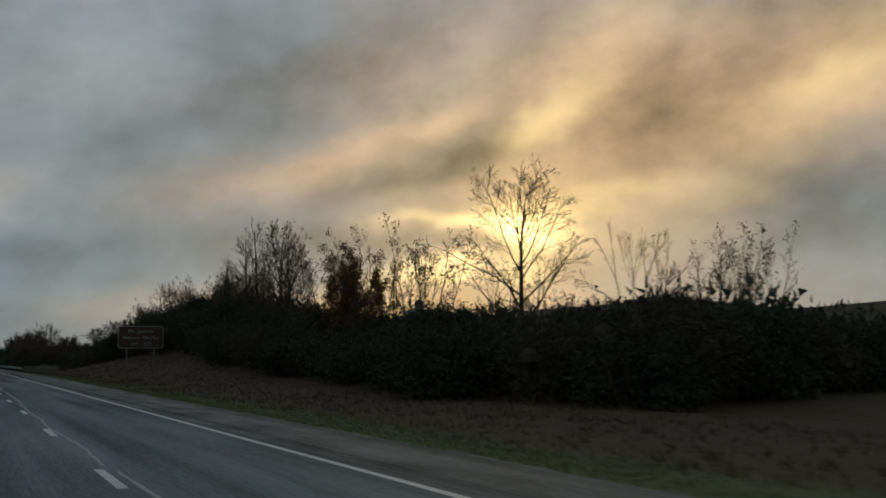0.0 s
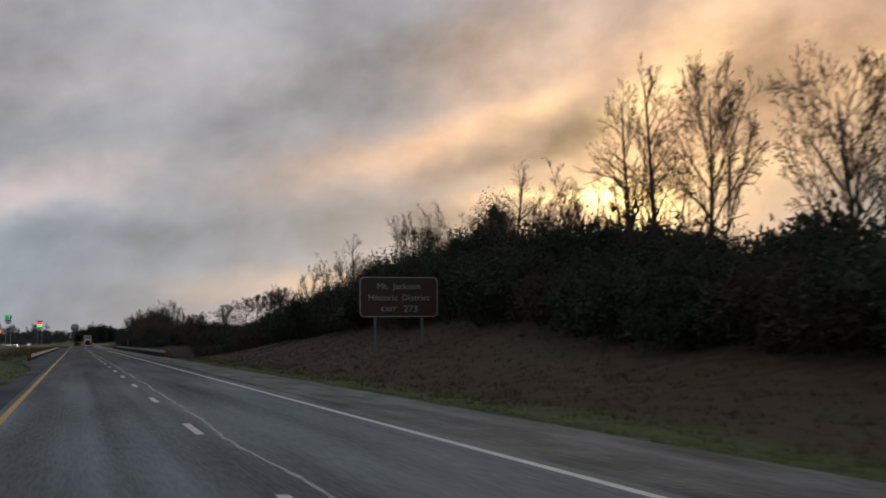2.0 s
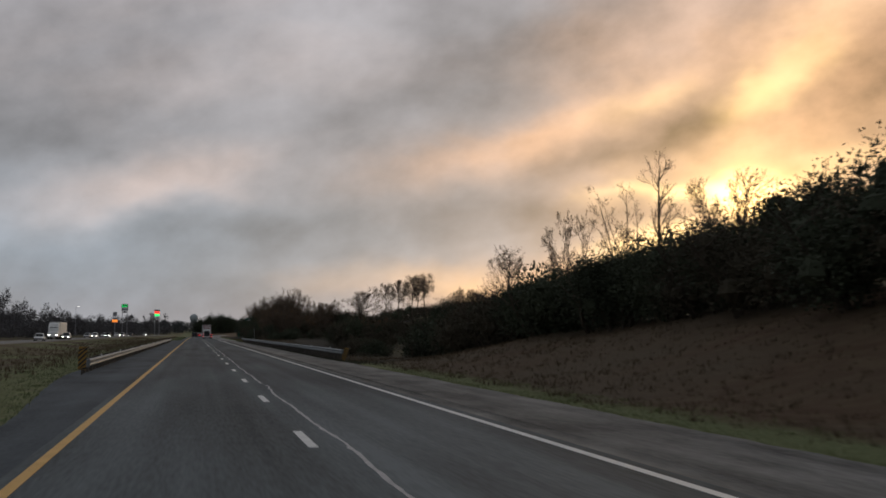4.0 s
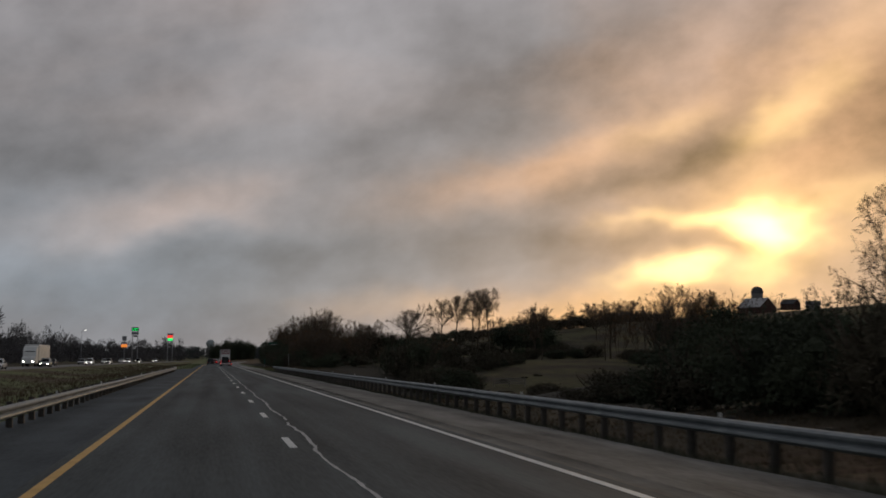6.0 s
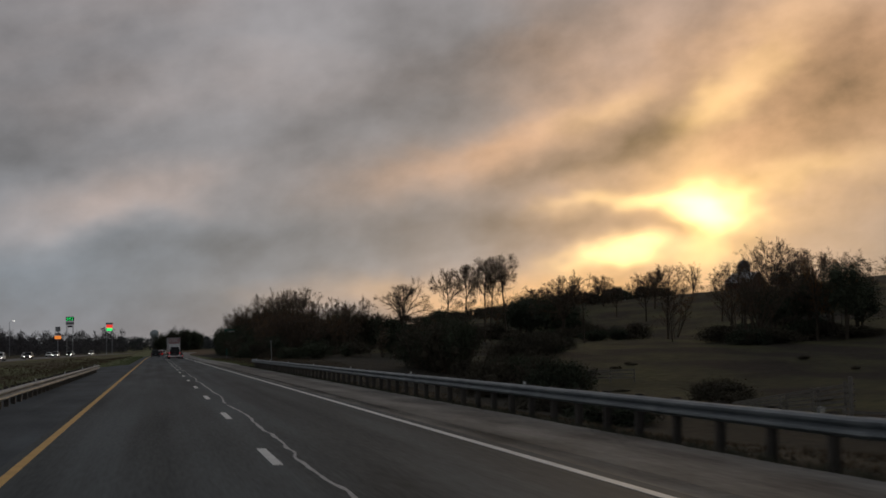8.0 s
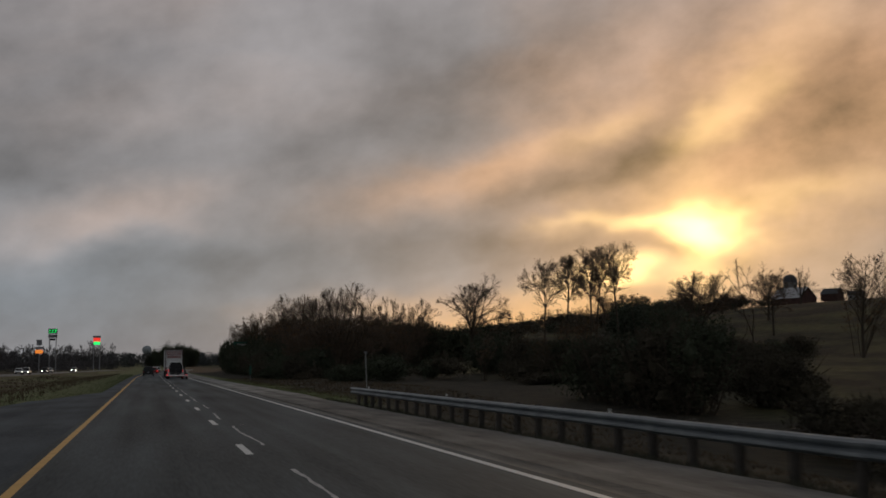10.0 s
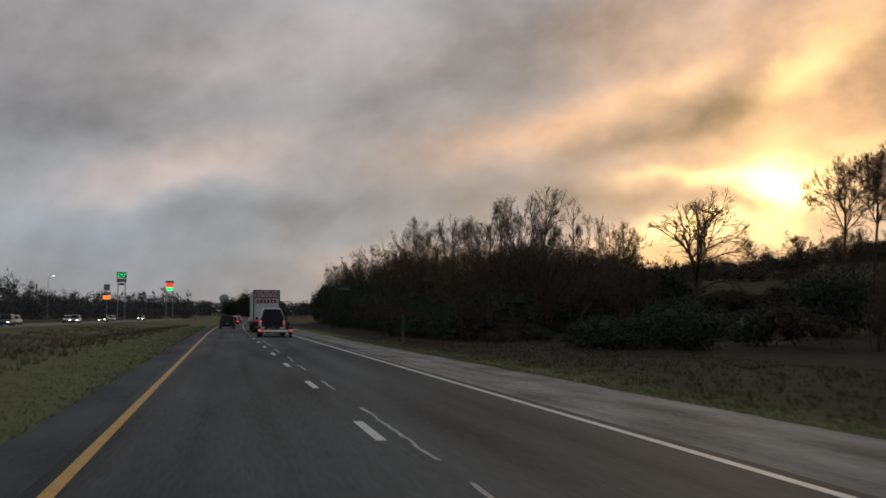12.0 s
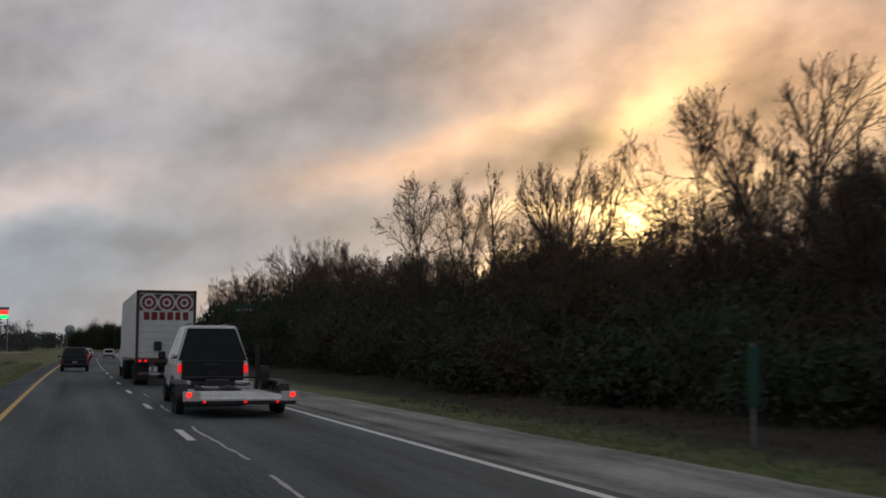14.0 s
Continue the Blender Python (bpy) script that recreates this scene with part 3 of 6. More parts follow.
# ---- guard rails ----
def w_beam(x, y0, y1, top, face):
    """One length of corrugated rail; face: the side that bulges, +1 to the right, -1 to the left."""
    prof = [(0.0, 0.0), (0.045, -0.02), (0.08, -0.06), (0.075, -0.10), (0.02, -0.14), (0.0, -0.155),
            (0.02, -0.17), (0.075, -0.21), (0.08, -0.25), (0.045, -0.29), (0.0, -0.31)]
    ring = [(face * p, q) for p, q in prof] + [(face * (p - 0.012), q) for p, q in reversed(prof)]
    return Form().loft([[(x + p, y, top + q) for p, q in ring] for y in (y0, y1)])


def guard_rail(x, y0, y1, top, face, label):
    rail = thing("guard_rail", label, "guard rail", "guard rails along the road")
    length, y, beam = (y1 - y0) / round((y1 - y0) / 7.62), y0, None
    while y < y1 - 0.5:
        if beam is None:
            beam = w_beam(0, -0.1, length + 0.1, 0, face).mesh("rail_panel", GALVANISED)
        ob = part("rail_panel", beam, GALVANISED, rail)
        ob.matrix_basis = pose(x, y, top + 0.012 * noise.noise((y / 9, x, 0)), 0, 0.6 * noise.noise((y / 5, x, 2)))
        y += length
    end, y, k, mesh, block = y, y0 + 0.3, 0, None, None
    while y < end:
        if mesh is None:
            f = Form()
            f.box(0, 0, -0.6, 0.14, 0.014, 1.3).box(-0.07, 0, -0.6, 0.014, 0.13, 1.3).box(0.07, 0, -0.6, 0.014, 0.13, 1.3)
            mesh = f.mesh("post", POST_STEEL)
            block = Form().box(0, 0, -0.165, 0.13, 0.14, 0.29, 0.012).mesh("spacer_block", POST_STEEL)
        p = part("post", mesh, POST_STEEL, rail)
        p.matrix_basis = pose(x - face * 0.22, y, top - 0.03, 0.8 * noise.noise((y, x, 1)), 0.8 * noise.noise((y, x, 5)))
        b = part("spacer_block", block, POST_STEEL, rail)
        b.matrix_basis = pose(x - face * 0.08, y, top)
        if k % 8 == 4:
            part("reflector", Form().box(x - face * 0.03, y, top + 0.05, 0.055, 0.012, 0.085, 0.004).box(x - face * 0.03, y, top - 0.01, 0.018, 0.012, 0.06), REFLECTOR, rail, "small white reflector tab")
        y += 1.905
        k += 1
    f = Form()
    ring = [(x, y0 - 0.1, top + 0.01), (x + face * 0.10, y0 - 0.22, top), (x - face * 0.02, y0 - 0.42, top), (x - face * 0.14, y0 - 0.3, top)]
    f.loft([[(p[0], p[1], p[2]) for p in ring], [(p[0], p[1], p[2] - 0.32) for p in ring]])
    part("end_shoe", f, GALVANISED, rail, "rounded end piece of the rail")
    return rail, end


def hazard_marker(x, y, z, tilt, slope):
    """A striped panel on a post in front of a rail's end."""
    t = thing("object_marker", "yellow and black striped marker panel at the rail's end", "road sign", "striped marker panels", at=pose(x, y, z, 0, tilt, 0))
    part("panel", Form().box(0, 0, 0.75, 0.32, 0.012, 0.92, 0.004), HAZARD_YELLOW, t)
    for k in range(-3, 5):
        f = Form()
        c = 0.75 + k * 0.20
        corners = [(-0.16, c - slope * 0.16), (0.16, c + slope * 0.16), (0.16, c + slope * 0.16 + 0.095), (-0.16, c - slope * 0.16 + 0.095)]
        corners = [(p, min(1.21, max(0.29, q))) for p, q in corners]
        if max(q for _, q in corners) - min(q for _, q in corners) < 0.05:
            continue
        f.loft([[(p, -0.009, q) for p, q in corners], [(p, -0.0065, q) for p, q in corners]])
        part("stripe", f, BLACK_PRINT, t)
    part("post", Form().box(0, 0.03, 0.3, 0.05, 0.04, 1.5), POST_STEEL, t)
    return t


guard_rail(11.55, 221.0, 401.1, 0.585, -1, "galvanised corrugated steel guard rail on steel posts beside the shoulder")
guard_rail(-2.40, 192.0, 374.0, 0.575, 1, "galvanised corrugated steel guard rail on rusty posts beside the median")
hazard_marker(-2.5, 190.2, -0.10, 2, 1.0)
hazard_marker(11.35, 219.4, -0.46, 15, -1.0)


def delineator(x, y, tall, lean):
    z = ground_z(x, y)
    t = thing("delineator_post", "thin grey marker post with a small plate on top", "marker post", "marker posts", at=pose(x, y, z - 0.05, 0, lean, 0))
    part("post", Form().box(0, 0, tall / 2, 0.05, 0.03, tall, 0.006), SIGN_WHITE, t)
    part("plate", Form().box(0, -0.03, tall - 0.06, 0.20, 0.012, 0.14, 0.004), SIGN_BACK, t, "grey plate")


delineator(14.85, 415.8, 2.7, -2)
z = ground_z(14.2, 497)
t = thing("milepost", "narrow green milepost sign on a steel post in the verge", "road sign", at=pose(14.2, 497, z, 0, 0, 0))
part("post", Form().box(0, 0.03, 0.95, 0.06, 0.04, 2.1), SIGN_BACK, t)
part("panel", Form().box(0, 0, 1.35, 0.26, 0.01, 1.15, 0.004), SIGN_GREEN, t)

# ---- brown exit sign ----
sx, sy, szc = 20.65, 147.7, 4.27
t = thing("exit_sign", "large brown exit sign with white border on two steel posts", "road sign", at=pose(sx, sy, 0))


def rounded(w, h, r, n=6):
    pts = []
    for cx, cz, a0 in ((w / 2 - r, h / 2 - r, 0), (-w / 2 + r, h / 2 - r, 90), (-w / 2 + r, -h / 2 + r, 180), (w / 2 - r, -h / 2 + r, 270)):
        for k in range(n + 1):
            a = radians(a0 + 90 * k / n)
            pts.append((cx + r * math.cos(a), cz + r * math.sin(a)))
    return pts


outer, inner = rounded(5.0, 2.5, 0.3), rounded(4.86, 2.36, 0.25)
part("panel", Form().loft([[(p, -0.02, szc + q) for p, q in outer], [(p, 0.02, szc + q) for p, q in outer]]), SIGN_BROWN, t)
f = Form()
n = len(outer)
f.add([(p, -0.026, szc + q) for p, q in rounded(4.97, 2.47, 0.29)] + [(p, -0.026, szc + q) for p, q in inner], [(i, (i + 1) % n, n + (i + 1) % n, n + i) for i in range(n)])
part("border", f, SIGN_WHITE, t, "white reflective border")
written_line(("Mt.", "Jackson"), 0.52, SIGN_WHITE, t, -0.028, szc + 0.50, 1.12)
written_line(("Historic", "District"), 0.52, SIGN_WHITE, t, -0.028, szc - 0.21, 1.12)
written("EXIT", 0.40, SIGN_WHITE, t, -0.65, -0.028, szc - 0.88, wide=1.2)
written("273", 0.58, SIGN_WHITE, t, 0.75, -0.028, szc - 0.92, wide=1.1)
for px in (-1.5, 1.5):
    base = ground_z(sx + px, sy + 0.12) - 0.3
    f = Form()
    f.box(px, 0.12, (base + szc + 1.1) / 2, 0.012, 0.16, szc + 1.1 - base).box(px, 0.045, (base + szc + 1.1) / 2, 0.12, 0.012, szc + 1.1 - base).box(px, 0.195, (base + szc + 1.1) / 2, 0.12, 0.012, szc + 1.1 - base)
    part("post", f, SIGN_BACK, t)

# ---- green sign far along the road ----
t = thing("guide_sign", "dark green guide sign on two posts", "road sign", at=pose(23.5, 640, ground_z(23.5, 640)))
part("panel", Form().box(0, 0, 5.2, 4.2, 0.05, 3.4, 0.02), SIGN_GREEN, t)
for k, w in enumerate((2.6, 3.2, 1.8)):
    part("word_bar", Form().box(0, -0.03, 6.2 - 0.95 * k, w, 0.008, 0.36), SIGN_WHITE, t)
for px in (-1.3, 1.3):
    part("post", Form().box(px, 0.1, 3.2, 0.14, 0.14, 6.6), SIGN_BACK, t)


# ---- bare trees ----
class Tree:
    """Grows trunk and limbs into one form, twigs into another, and remembers the tips."""

    def __init__(self, seed):
        self.r = random.Random(seed)
        self.wood, self.twig, self.tips, self.rich = Form(), Form(), [], 1.0

    def limb(self, p, d, length, r0, r1, segs, sides, wob, lift, form):
        pts, rad, p, d = [tuple(p)], [r0], Vector(p), Vector(d).normalized()
        for k in range(segs):
            d = d + Vector((self.r.gauss(0, wob), self.r.gauss(0, wob), self.r.gauss(0, wob) + lift))
            d.normalize()
            p = p + d * length / segs
            pts.append(tuple(p))
            rad.append(r0 + (r1 - r0) * (k + 1) / segs)
        form.tube(pts, rad, sides, caps=False)
        return pts, rad, d

    def aside(self, d, angle):
        """A direction that leaves d by an angle, on a random side."""
        d = Vector(d).normalized()
        u = d.orthogonal().normalized()
        u.rotate(Matrix.Rotation(self.r.uniform(0, 6.283), 3, d))
        return d * math.cos(radians(angle)) + u * math.sin(radians(angle))

    def spray(self, pts, rad, n, length, angle, lift, level, start=0.3):
        """Side shoots along a limb, and theirs in turn."""
        for k in range(n):
            s = start + (1 - start) * (k + self.r.random() * 0.8) / n
            i = min(int(s * (len(pts) - 1)), len(pts) - 2)
            q = s * (len(pts) - 1) - i
            a, b = Vector(pts[i]), Vector(pts[i + 1])
            ln = length * (1.15 - 0.6 * s) * self.r.uniform(0.7, 1.2)
            d = self.aside(b - a, angle * self.r.uniform(0.7, 1.25))
            r0 = max(0.008, rad[i] * (0.5 if level else 0.45))
            if level == 0:
                p0, side = a.lerp(b, q), d.orthogonal().normalized() * 0.009
                tip = p0 + (d + Vector((0, 0, lift * 2))) * ln
                self.twig.add([p0 - side, p0 + side, tip], [(0, 1, 2)])
                self.tips.append(tuple(tip))
                continue
            form = self.wood if level >= 2 else self.twig
            tp, tr, _ = self.limb(a.lerp(b, q), d, ln, r0, max(0.006, r0 * 0.3), 3 if level >= 2 else 2, 3, 0.16, lift, form)
            self.spray(tp, tr, (0, 9, 6)[level], ln * 0.55, 40, lift, level - 1)
            self.tips.append(tp[-1])


    def fork(self, p, d, length, r0, level, spread, lift):
        """A limb that divides again and again, with shoots on its outer lengths."""
        pts, rad, d = self.limb(p, d, length, r0, r0 * 0.74, 4, 7 if level > 3 else 5 if level > 1 else 4, 0.06, lift, self.wood)
        if level <= 3:
            self.spray(pts, rad, round((8 if level > 1 else 6) * self.rich), 1.15 if level > 1 else 0.8, 40, lift, 1, 0.05)
        if level == 0:
            self.spray(pts, rad, 3, 0.7, 24, lift, 1, 0.6)
            return
        for k in range(3 if self.r.random() < 0.3 else 2):
            self.fork(pts[-1], self.aside(d, spread * self.r.uniform(0.6, 1.3) * (0.45 if k == 0 else 1)), length * self.r.uniform(0.72, 0.95), r0 * (0.56 if k else 0.70), level - 1, spread, lift)

    def to_height(self, top):
        """Scales the whole tree so that its tip stands at top."""
        k = top / max(p[2] for p in self.twig.v)
        for form in (self.wood, self.twig):
            form.v = [(x * k, y * k, z * k) for x, y, z in form.v]
        self.tips = [(x * k, y * k, z * k) for x, y, z in self.tips]


def grow(seed, style):
    """A tree about ten metres high."""
    t = Tree(seed)
    r = t.r
    if style == "fork":
        t.fork((0, 0, -0.3), (0.04, 0.02, 1), 2.6, 0.14, 5, 37, 0.045)
        t.to_height(9.6)
    elif style == "open":
        t.rich = 0.4
        t.fork((0, 0, -0.3), (0.03, 0.02, 1), 2.9, 0.13, 4, 36, 0.05)
        t.to_height(9.6)
    elif style == "fan":
        pts, rad, d = t.limb((0, 0, -0.3), (0.02, 0, 1), 1.2, 0.19, 0.16, 2, 8, 0.03, 0, t.wood)
        for k in range(8):
            a = 6.283 * k / 8 + r.uniform(-0.3, 0.3)
            lean = r.uniform(0.15, 0.62) if k else 0.05
            t.fork(pts[-1 - k % 2], (math.cos(a) * lean, math.sin(a) * lean, 1), 2.5 * r.uniform(0.8, 1.1), 0.075, 3, 29, 0.03)
        t.to_height(9.6)
    elif style == "vase":
        pts, rad, d = t.limb((0, 0, -0.3), (0.03, 0, 1), 2.0, 0.20, 0.16, 3, 8, 0.03, 0, t.wood)
        for k in range(11):
            a = 6.283 * k / 11 + r.uniform(-0.25, 0.25)
            lean = r.uniform(0.25, 0.85) if k else 0.05
            p, q, _ = t.limb(pts[-1 - k % 2], (math.cos(a) * lean, math.sin(a) * lean, 1), r.uniform(6.2, 7.8) * (1.05 - 0.25 * lean), 0.085, 0.014, 7, 5, 0.05, 0.035, t.wood)
            t.spray(p, q, 10, 1.8, 33, 0.07, 2, 0.2)
    elif style == "round":
        pts, rad, d = t.limb((0, 0, -0.3), (0.03, 0.01, 1), 8.6, 0.19, 0.03, 9, 8, 0.035, 0.02, t.wood)
        for k in range(17):
            s = 0.27 + 0.66 * k / 17
            i = int(s * 9)
            p0 = Vector(pts[i]).lerp(Vector(pts[i + 1]), s * 9 - i)
            a = 2.4 * k + r.uniform(-0.3, 0.3)
            ln = 4.5 * (1.0 - 0.75 * ((s - 0.30) / 0.70) ** 2) * r.uniform(0.85, 1.15)
            lean = r.uniform(0.75, 1.25)
            p, q, _ = t.limb(p0, (math.cos(a) * lean, math.sin(a) * lean, 1), ln, 0.075 * (1.2 - s), 0.012, 6, 5, 0.09, 0.05, t.wood)
            t.spray(p, q, 8, 1.7, 40, 0.05, 2, 0.2)
    elif style == "tall":
        pts, rad, d = t.limb((0, 0, -0.3), (0.02, 0.02, 1), 9.6, 0.17, 0.03, 9, 7, 0.035, 0.02, t.wood)
        t.spray(pts, rad, 24, 2.5, 42, 0.085, 2, 0.34)
    elif style == "stems":
        for k in range(6):
            a = r.uniform(0, 6.283)
            ln = r.uniform(0.08, 0.42)
            p, q, _ = t.limb((0.5 * math.cos(a), 0.5 * math.sin(a), -0.3), (math.cos(a) * ln, math.sin(a) * ln, 1), r.uniform(7, 10), 0.07, 0.012, 7, 5, 0.06, 0.02, t.wood)
            t.spray(p, q, 10, 1.7, 37, 0.075, 2, 0.34)
    elif style == "umbrella":
        pts, rad, d = t.limb((0, 0, -0.3), (0.03, 0.02, 1), 8.9, 0.080, 0.040, 9, 7, 0.06, 0.03, t.wood)
        t.spray(pts, rad, 12, 0.9, 30, 0.10, 1, 0.35)
        for k in range(8):
            a = 6.283 * k / 8 + r.uniform(-0.3, 0.3)
            p, q, _ = t.limb(pts[-1 - k % 2], (math.cos(a), math.sin(a), r.uniform(0.5, 0.9)), r.uniform(1.1, 1.7), 0.026, 0.010, 4, 5, 0.10, 0.0, t.wood)
            t.spray(p, q, 7, 0.42, 45, 0.05, 1, 0.35)
        t.to_height(9.6)
    elif style == "flat":
        pts, rad, d = t.limb((0, 0, -0.3), (r.uniform(-0.05, 0.05), 0.02, 1), 5.6, 0.095, 0.065, 6, 8, 0.03, 0.02, t.wood)
        for k in range(7):
            a = 6.283 * k / 7 + r.uniform(-0.3, 0.3)
            lean = r.uniform(0.5, 1.3) if k else 0.1
            t.fork(pts[-1 - k % 2], (math.cos(a) * lean, math.sin(a) * lean, 1), 1.0 * r.uniform(0.85, 1.15), 0.040, 2, 36, 0.0)
        t.to_height(9.6)
    else:
        pts, rad, d = t.limb((0, 0, -0.4), (-0.08, 0.0, 1), 3.4, 0.26, 0.19, 5, 9, 0.06, 0, t.wood)
        for k in range(7):
            a = 6.283 * k / 7 + r.uniform(-0.3, 0.3)
            lean = (0.2, 0.55, 0.95)[k % 3] * r.uniform(0.85, 1.15)
            t.fork(pts[-1 - k % 2], (math.cos(a) * lean, math.sin(a) * lean, 1), 1.75 * r.uniform(0.9, 1.15), 0.10, 3, 42, 0.0)
        p, q, _ = t.limb(pts[3], (1.0, 0.1, 0.8), 4.0, 0.09, 0.02, 9, 6, 0.12, -0.02, t.wood)
        t.spray(p, q, 10, 1.6, 45, 0.05, 2, 0.35)
        t.to_height(9.6)
    return t


def leaf_form(tips, r, share, count, size, spread):
    f = Form()
    for p in tips:
        if r.random() > share:
            continue
        for _ in range(count):
            c = Vector(p) + Vector((r.gauss(0, spread), r.gauss(0, spread), r.gauss(0, spread * 0.8)))
            u = Vector((r.gauss(0, 1), r.gauss(0, 1), r.gauss(0, 1))).normalized()
            v = u.orthogonal().normalized()
            s = size * r.uniform(0.6, 1.3)
            f.add([c - u * s, c + v * s * 0.5, c + u * s, c - v * s * 0.5], [(0, 1, 2, 3)])
    return f


TREE_MESHES = {}
for style, seeds in (("vase", (11, 12)), ("round", (61, 62)), ("tall", (21, 22, 23)), ("stems", (31, 32)), ("flat", (41, 42)), ("oak", (51, 52)), ("fork", (71, 72, 73)), ("fan", (81, 82)), ("open", (91, 92)), ("umbrella", (101, 102))):
    for k, seed in enumerate(seeds):
        g = grow(seed, style)
        TREE_MESHES[style, k] = (g.wood.mesh("trunk", BARK, True), g.twig.mesh("crown", TWIG),
                                 leaf_form(g.tips, g.r, 0.07 if style == "umbrella" else 0.035 if style in ("tall", "stems") else 0.015, 4, 0.055, 0.14).mesh("foliage", DEAD_LEAF))
        if style == "stems":
            TREE_MESHES["leafy", k] = (*TREE_MESHES[style, k][:2], leaf_form(g.tips, g.r, 0.45, 4, 0.10, 0.22).mesh("foliage", DEAD_LEAF))
            TREE_MESHES["speckled", k] = (*TREE_MESHES[style, k][:2], leaf_form(g.tips, g.r, 0.05, 3, 0.10, 0.20).mesh("foliage", DEAD_LEAF))
            TREE_MESHES["withered", k] = (*TREE_MESHES[style, k][:2], leaf_form(g.tips, g.r, 0.07, 3, 0.07, 0.25).mesh("foliage", DEAD_LEAF))

TREE_WORDS = {
    "vase": "bare tree with rising limbs", "round": "bare tree with full rounded crown", "tall": "slender bare tree with fine twigs", "stems": "bare many-stemmed tree",
    "flat": "tall bare tree with flat crown", "umbrella": "slender tree with a small flat leafy crown", "oak": "broad crooked bare tree", "leafy": "tree holding brown dry leaves", "withered": "bare tree with a few brown leaves",
    "speckled": "thin tree speckled with brown leaves", "fork": "bare tree with dividing crooked limbs", "open": "thin bare tree with few open limbs", "fan": "bare tree fanning from a short trunk"}


def tree(x, y, top, style, k=0, turn=0.0, wide=1.0, where="on the bank", group="bare trees"):
    """A tree whose tip reaches the height top."""
    z = ground_z(x, y)
    s = (top - z) / 9.6
    t = thing("tree", f"{TREE_WORDS[style]} {where}", "tree", group, at=pose(x, y, z, 0, 0, turn) @ Matrix.Diagonal((s * wide, s * wide, s, 1)))
    wood, twig, leaf = TREE_MESHES[style, k]
    part("trunk", wood, BARK, t), part("crown", twig, TWIG, t)
    if len(leaf.polygons):
        part("foliage", leaf, DEAD_LEAF, t, "sparse dry leaves")
    return t


# ---- shrubs ----
def shrub_mesh(seed, leaves, size, needle=False, form="round", squat=0.62):
    """Foliage of a bush one metre high and about one wide: a lumpy inside under a ragged skin of leaves."""
    r = random.Random(seed)
    f = Form()
    lumps = [(Vector((r.uniform(-0.36, 0.36), r.uniform(-0.36, 0.36), r.uniform(0.22, 0.72))), r.uniform(0.20, 0.34)) for _ in range(9)]
    if form == "tall":
        lumps = [(Vector((r.uniform(-0.2, 0.2) * (1.1 - h), r.uniform(-0.2, 0.2) * (1.1 - h), h)), 0.30 * (1.15 - 0.75 * h)) for h in [0.12 * k + 0.1 for k in range(8)]]
    for c, rad in lumps:
        rings = []
        for th in (0.15, 0.95, 1.9, 2.9):
            rings.append([tuple(c + Vector((math.cos(6.283 * j / 6) * math.sin(th), math.sin(6.283 * j / 6) * math.sin(th), math.cos(th))) * rad * r.uniform(0.26, 0.42)) for j in range(6)])
        f.loft(rings)
    for _ in range(leaves):
        c, rad = lumps[r.randrange(len(lumps))]
        d = Vector((r.gauss(0, 1), r.gauss(0, 1), r.gauss(0.15, 1))).normalized()
        p = c + d * rad * min(1.3, r.gauss(0.78, 0.24))
        if p.z < 0.0:
            continue
        u = (d + Vector((r.gauss(0, 0.7), r.gauss(0, 0.7), r.gauss(0.2, 0.7)))).normalized()
        v = u.orthogonal().normalized()
        v.rotate(Matrix.Rotation(r.uniform(0, 6.28), 3, u))
        s = size * r.uniform(0.5, 1.4)
        w = 0.25 if needle else 0.5
        u, v = Vector((u.x, u.y, u.z / squat)), Vector((v.x, v.y, v.z / squat))
        f.add([p - u * s * 0.5 + v * s * w, p - u * s * 0.5 - v * s * w, p + u * s], [(0, 1, 2)])
    return f


def stem_mesh(seed):
    t = Tree(seed)
    for k in range(4):
        a = t.r.uniform(0, 6.283)
        p, q, _ = t.limb((0.08 * math.cos(a), 0.08 * math.sin(a), -0.08), (0.5 * math.cos(a), 0.5 * math.sin(a), 1), 0.95, 0.022, 0.006, 4, 4, 0.12, 0.02, t.wood)
        for _ in range(4):
            i = t.r.randrange(1, 4)
            t.limb(p[i], t.aside((0, 0, 1), 45), 0.45, 0.008, 0.003, 3, 3, 0.15, 0.1, t.wood)
    return t.wood


SHRUBS = {}
for k in range(4):
    for tall, squat in ((False, 0.62), (True, 1.25)):
        SHRUBS["evergreen", k, tall] = shrub_mesh(100 + k, 6800, 0.023, squat=squat).mesh("foliage", EVERGREEN)
        SHRUBS["scrub", k, tall] = shrub_mesh(200 + k, 6000, 0.030, True, squat=squat).mesh("foliage", SCRUB)
    SHRUBS["juniper", k, True] = SHRUBS["juniper", k, False] = shrub_mesh(300 + k, 2400, 0.05, True, "tall", 1.6).mesh("foliage", PINE)
STEMS = [stem_mesh(400 + k).mesh("branchwork", BARK) for k in range(3)]
SHRUB_WORDS = {"evergreen": "dense dark evergreen shrub", "scrub": "tangled brown leafless scrub bush", "juniper": "dark conical juniper"}


def shrub(x, y, height, width, kind, k, where, group):
    z = ground_z(x, y)
    t = thing("shrub", f"{SHRUB_WORDS[kind]} {where}", "shrub", group, at=pose(x, y, z - 0.1, 0, 0, 57 * k + 31 * x) @ Matrix.Diagonal((width, width, height, 1)))
    part("foliage", SHRUBS[kind, k % 4, height > 0.9 * width], EVERGREEN, t), part("branchwork", STEMS[k % 3], TWIG, t)


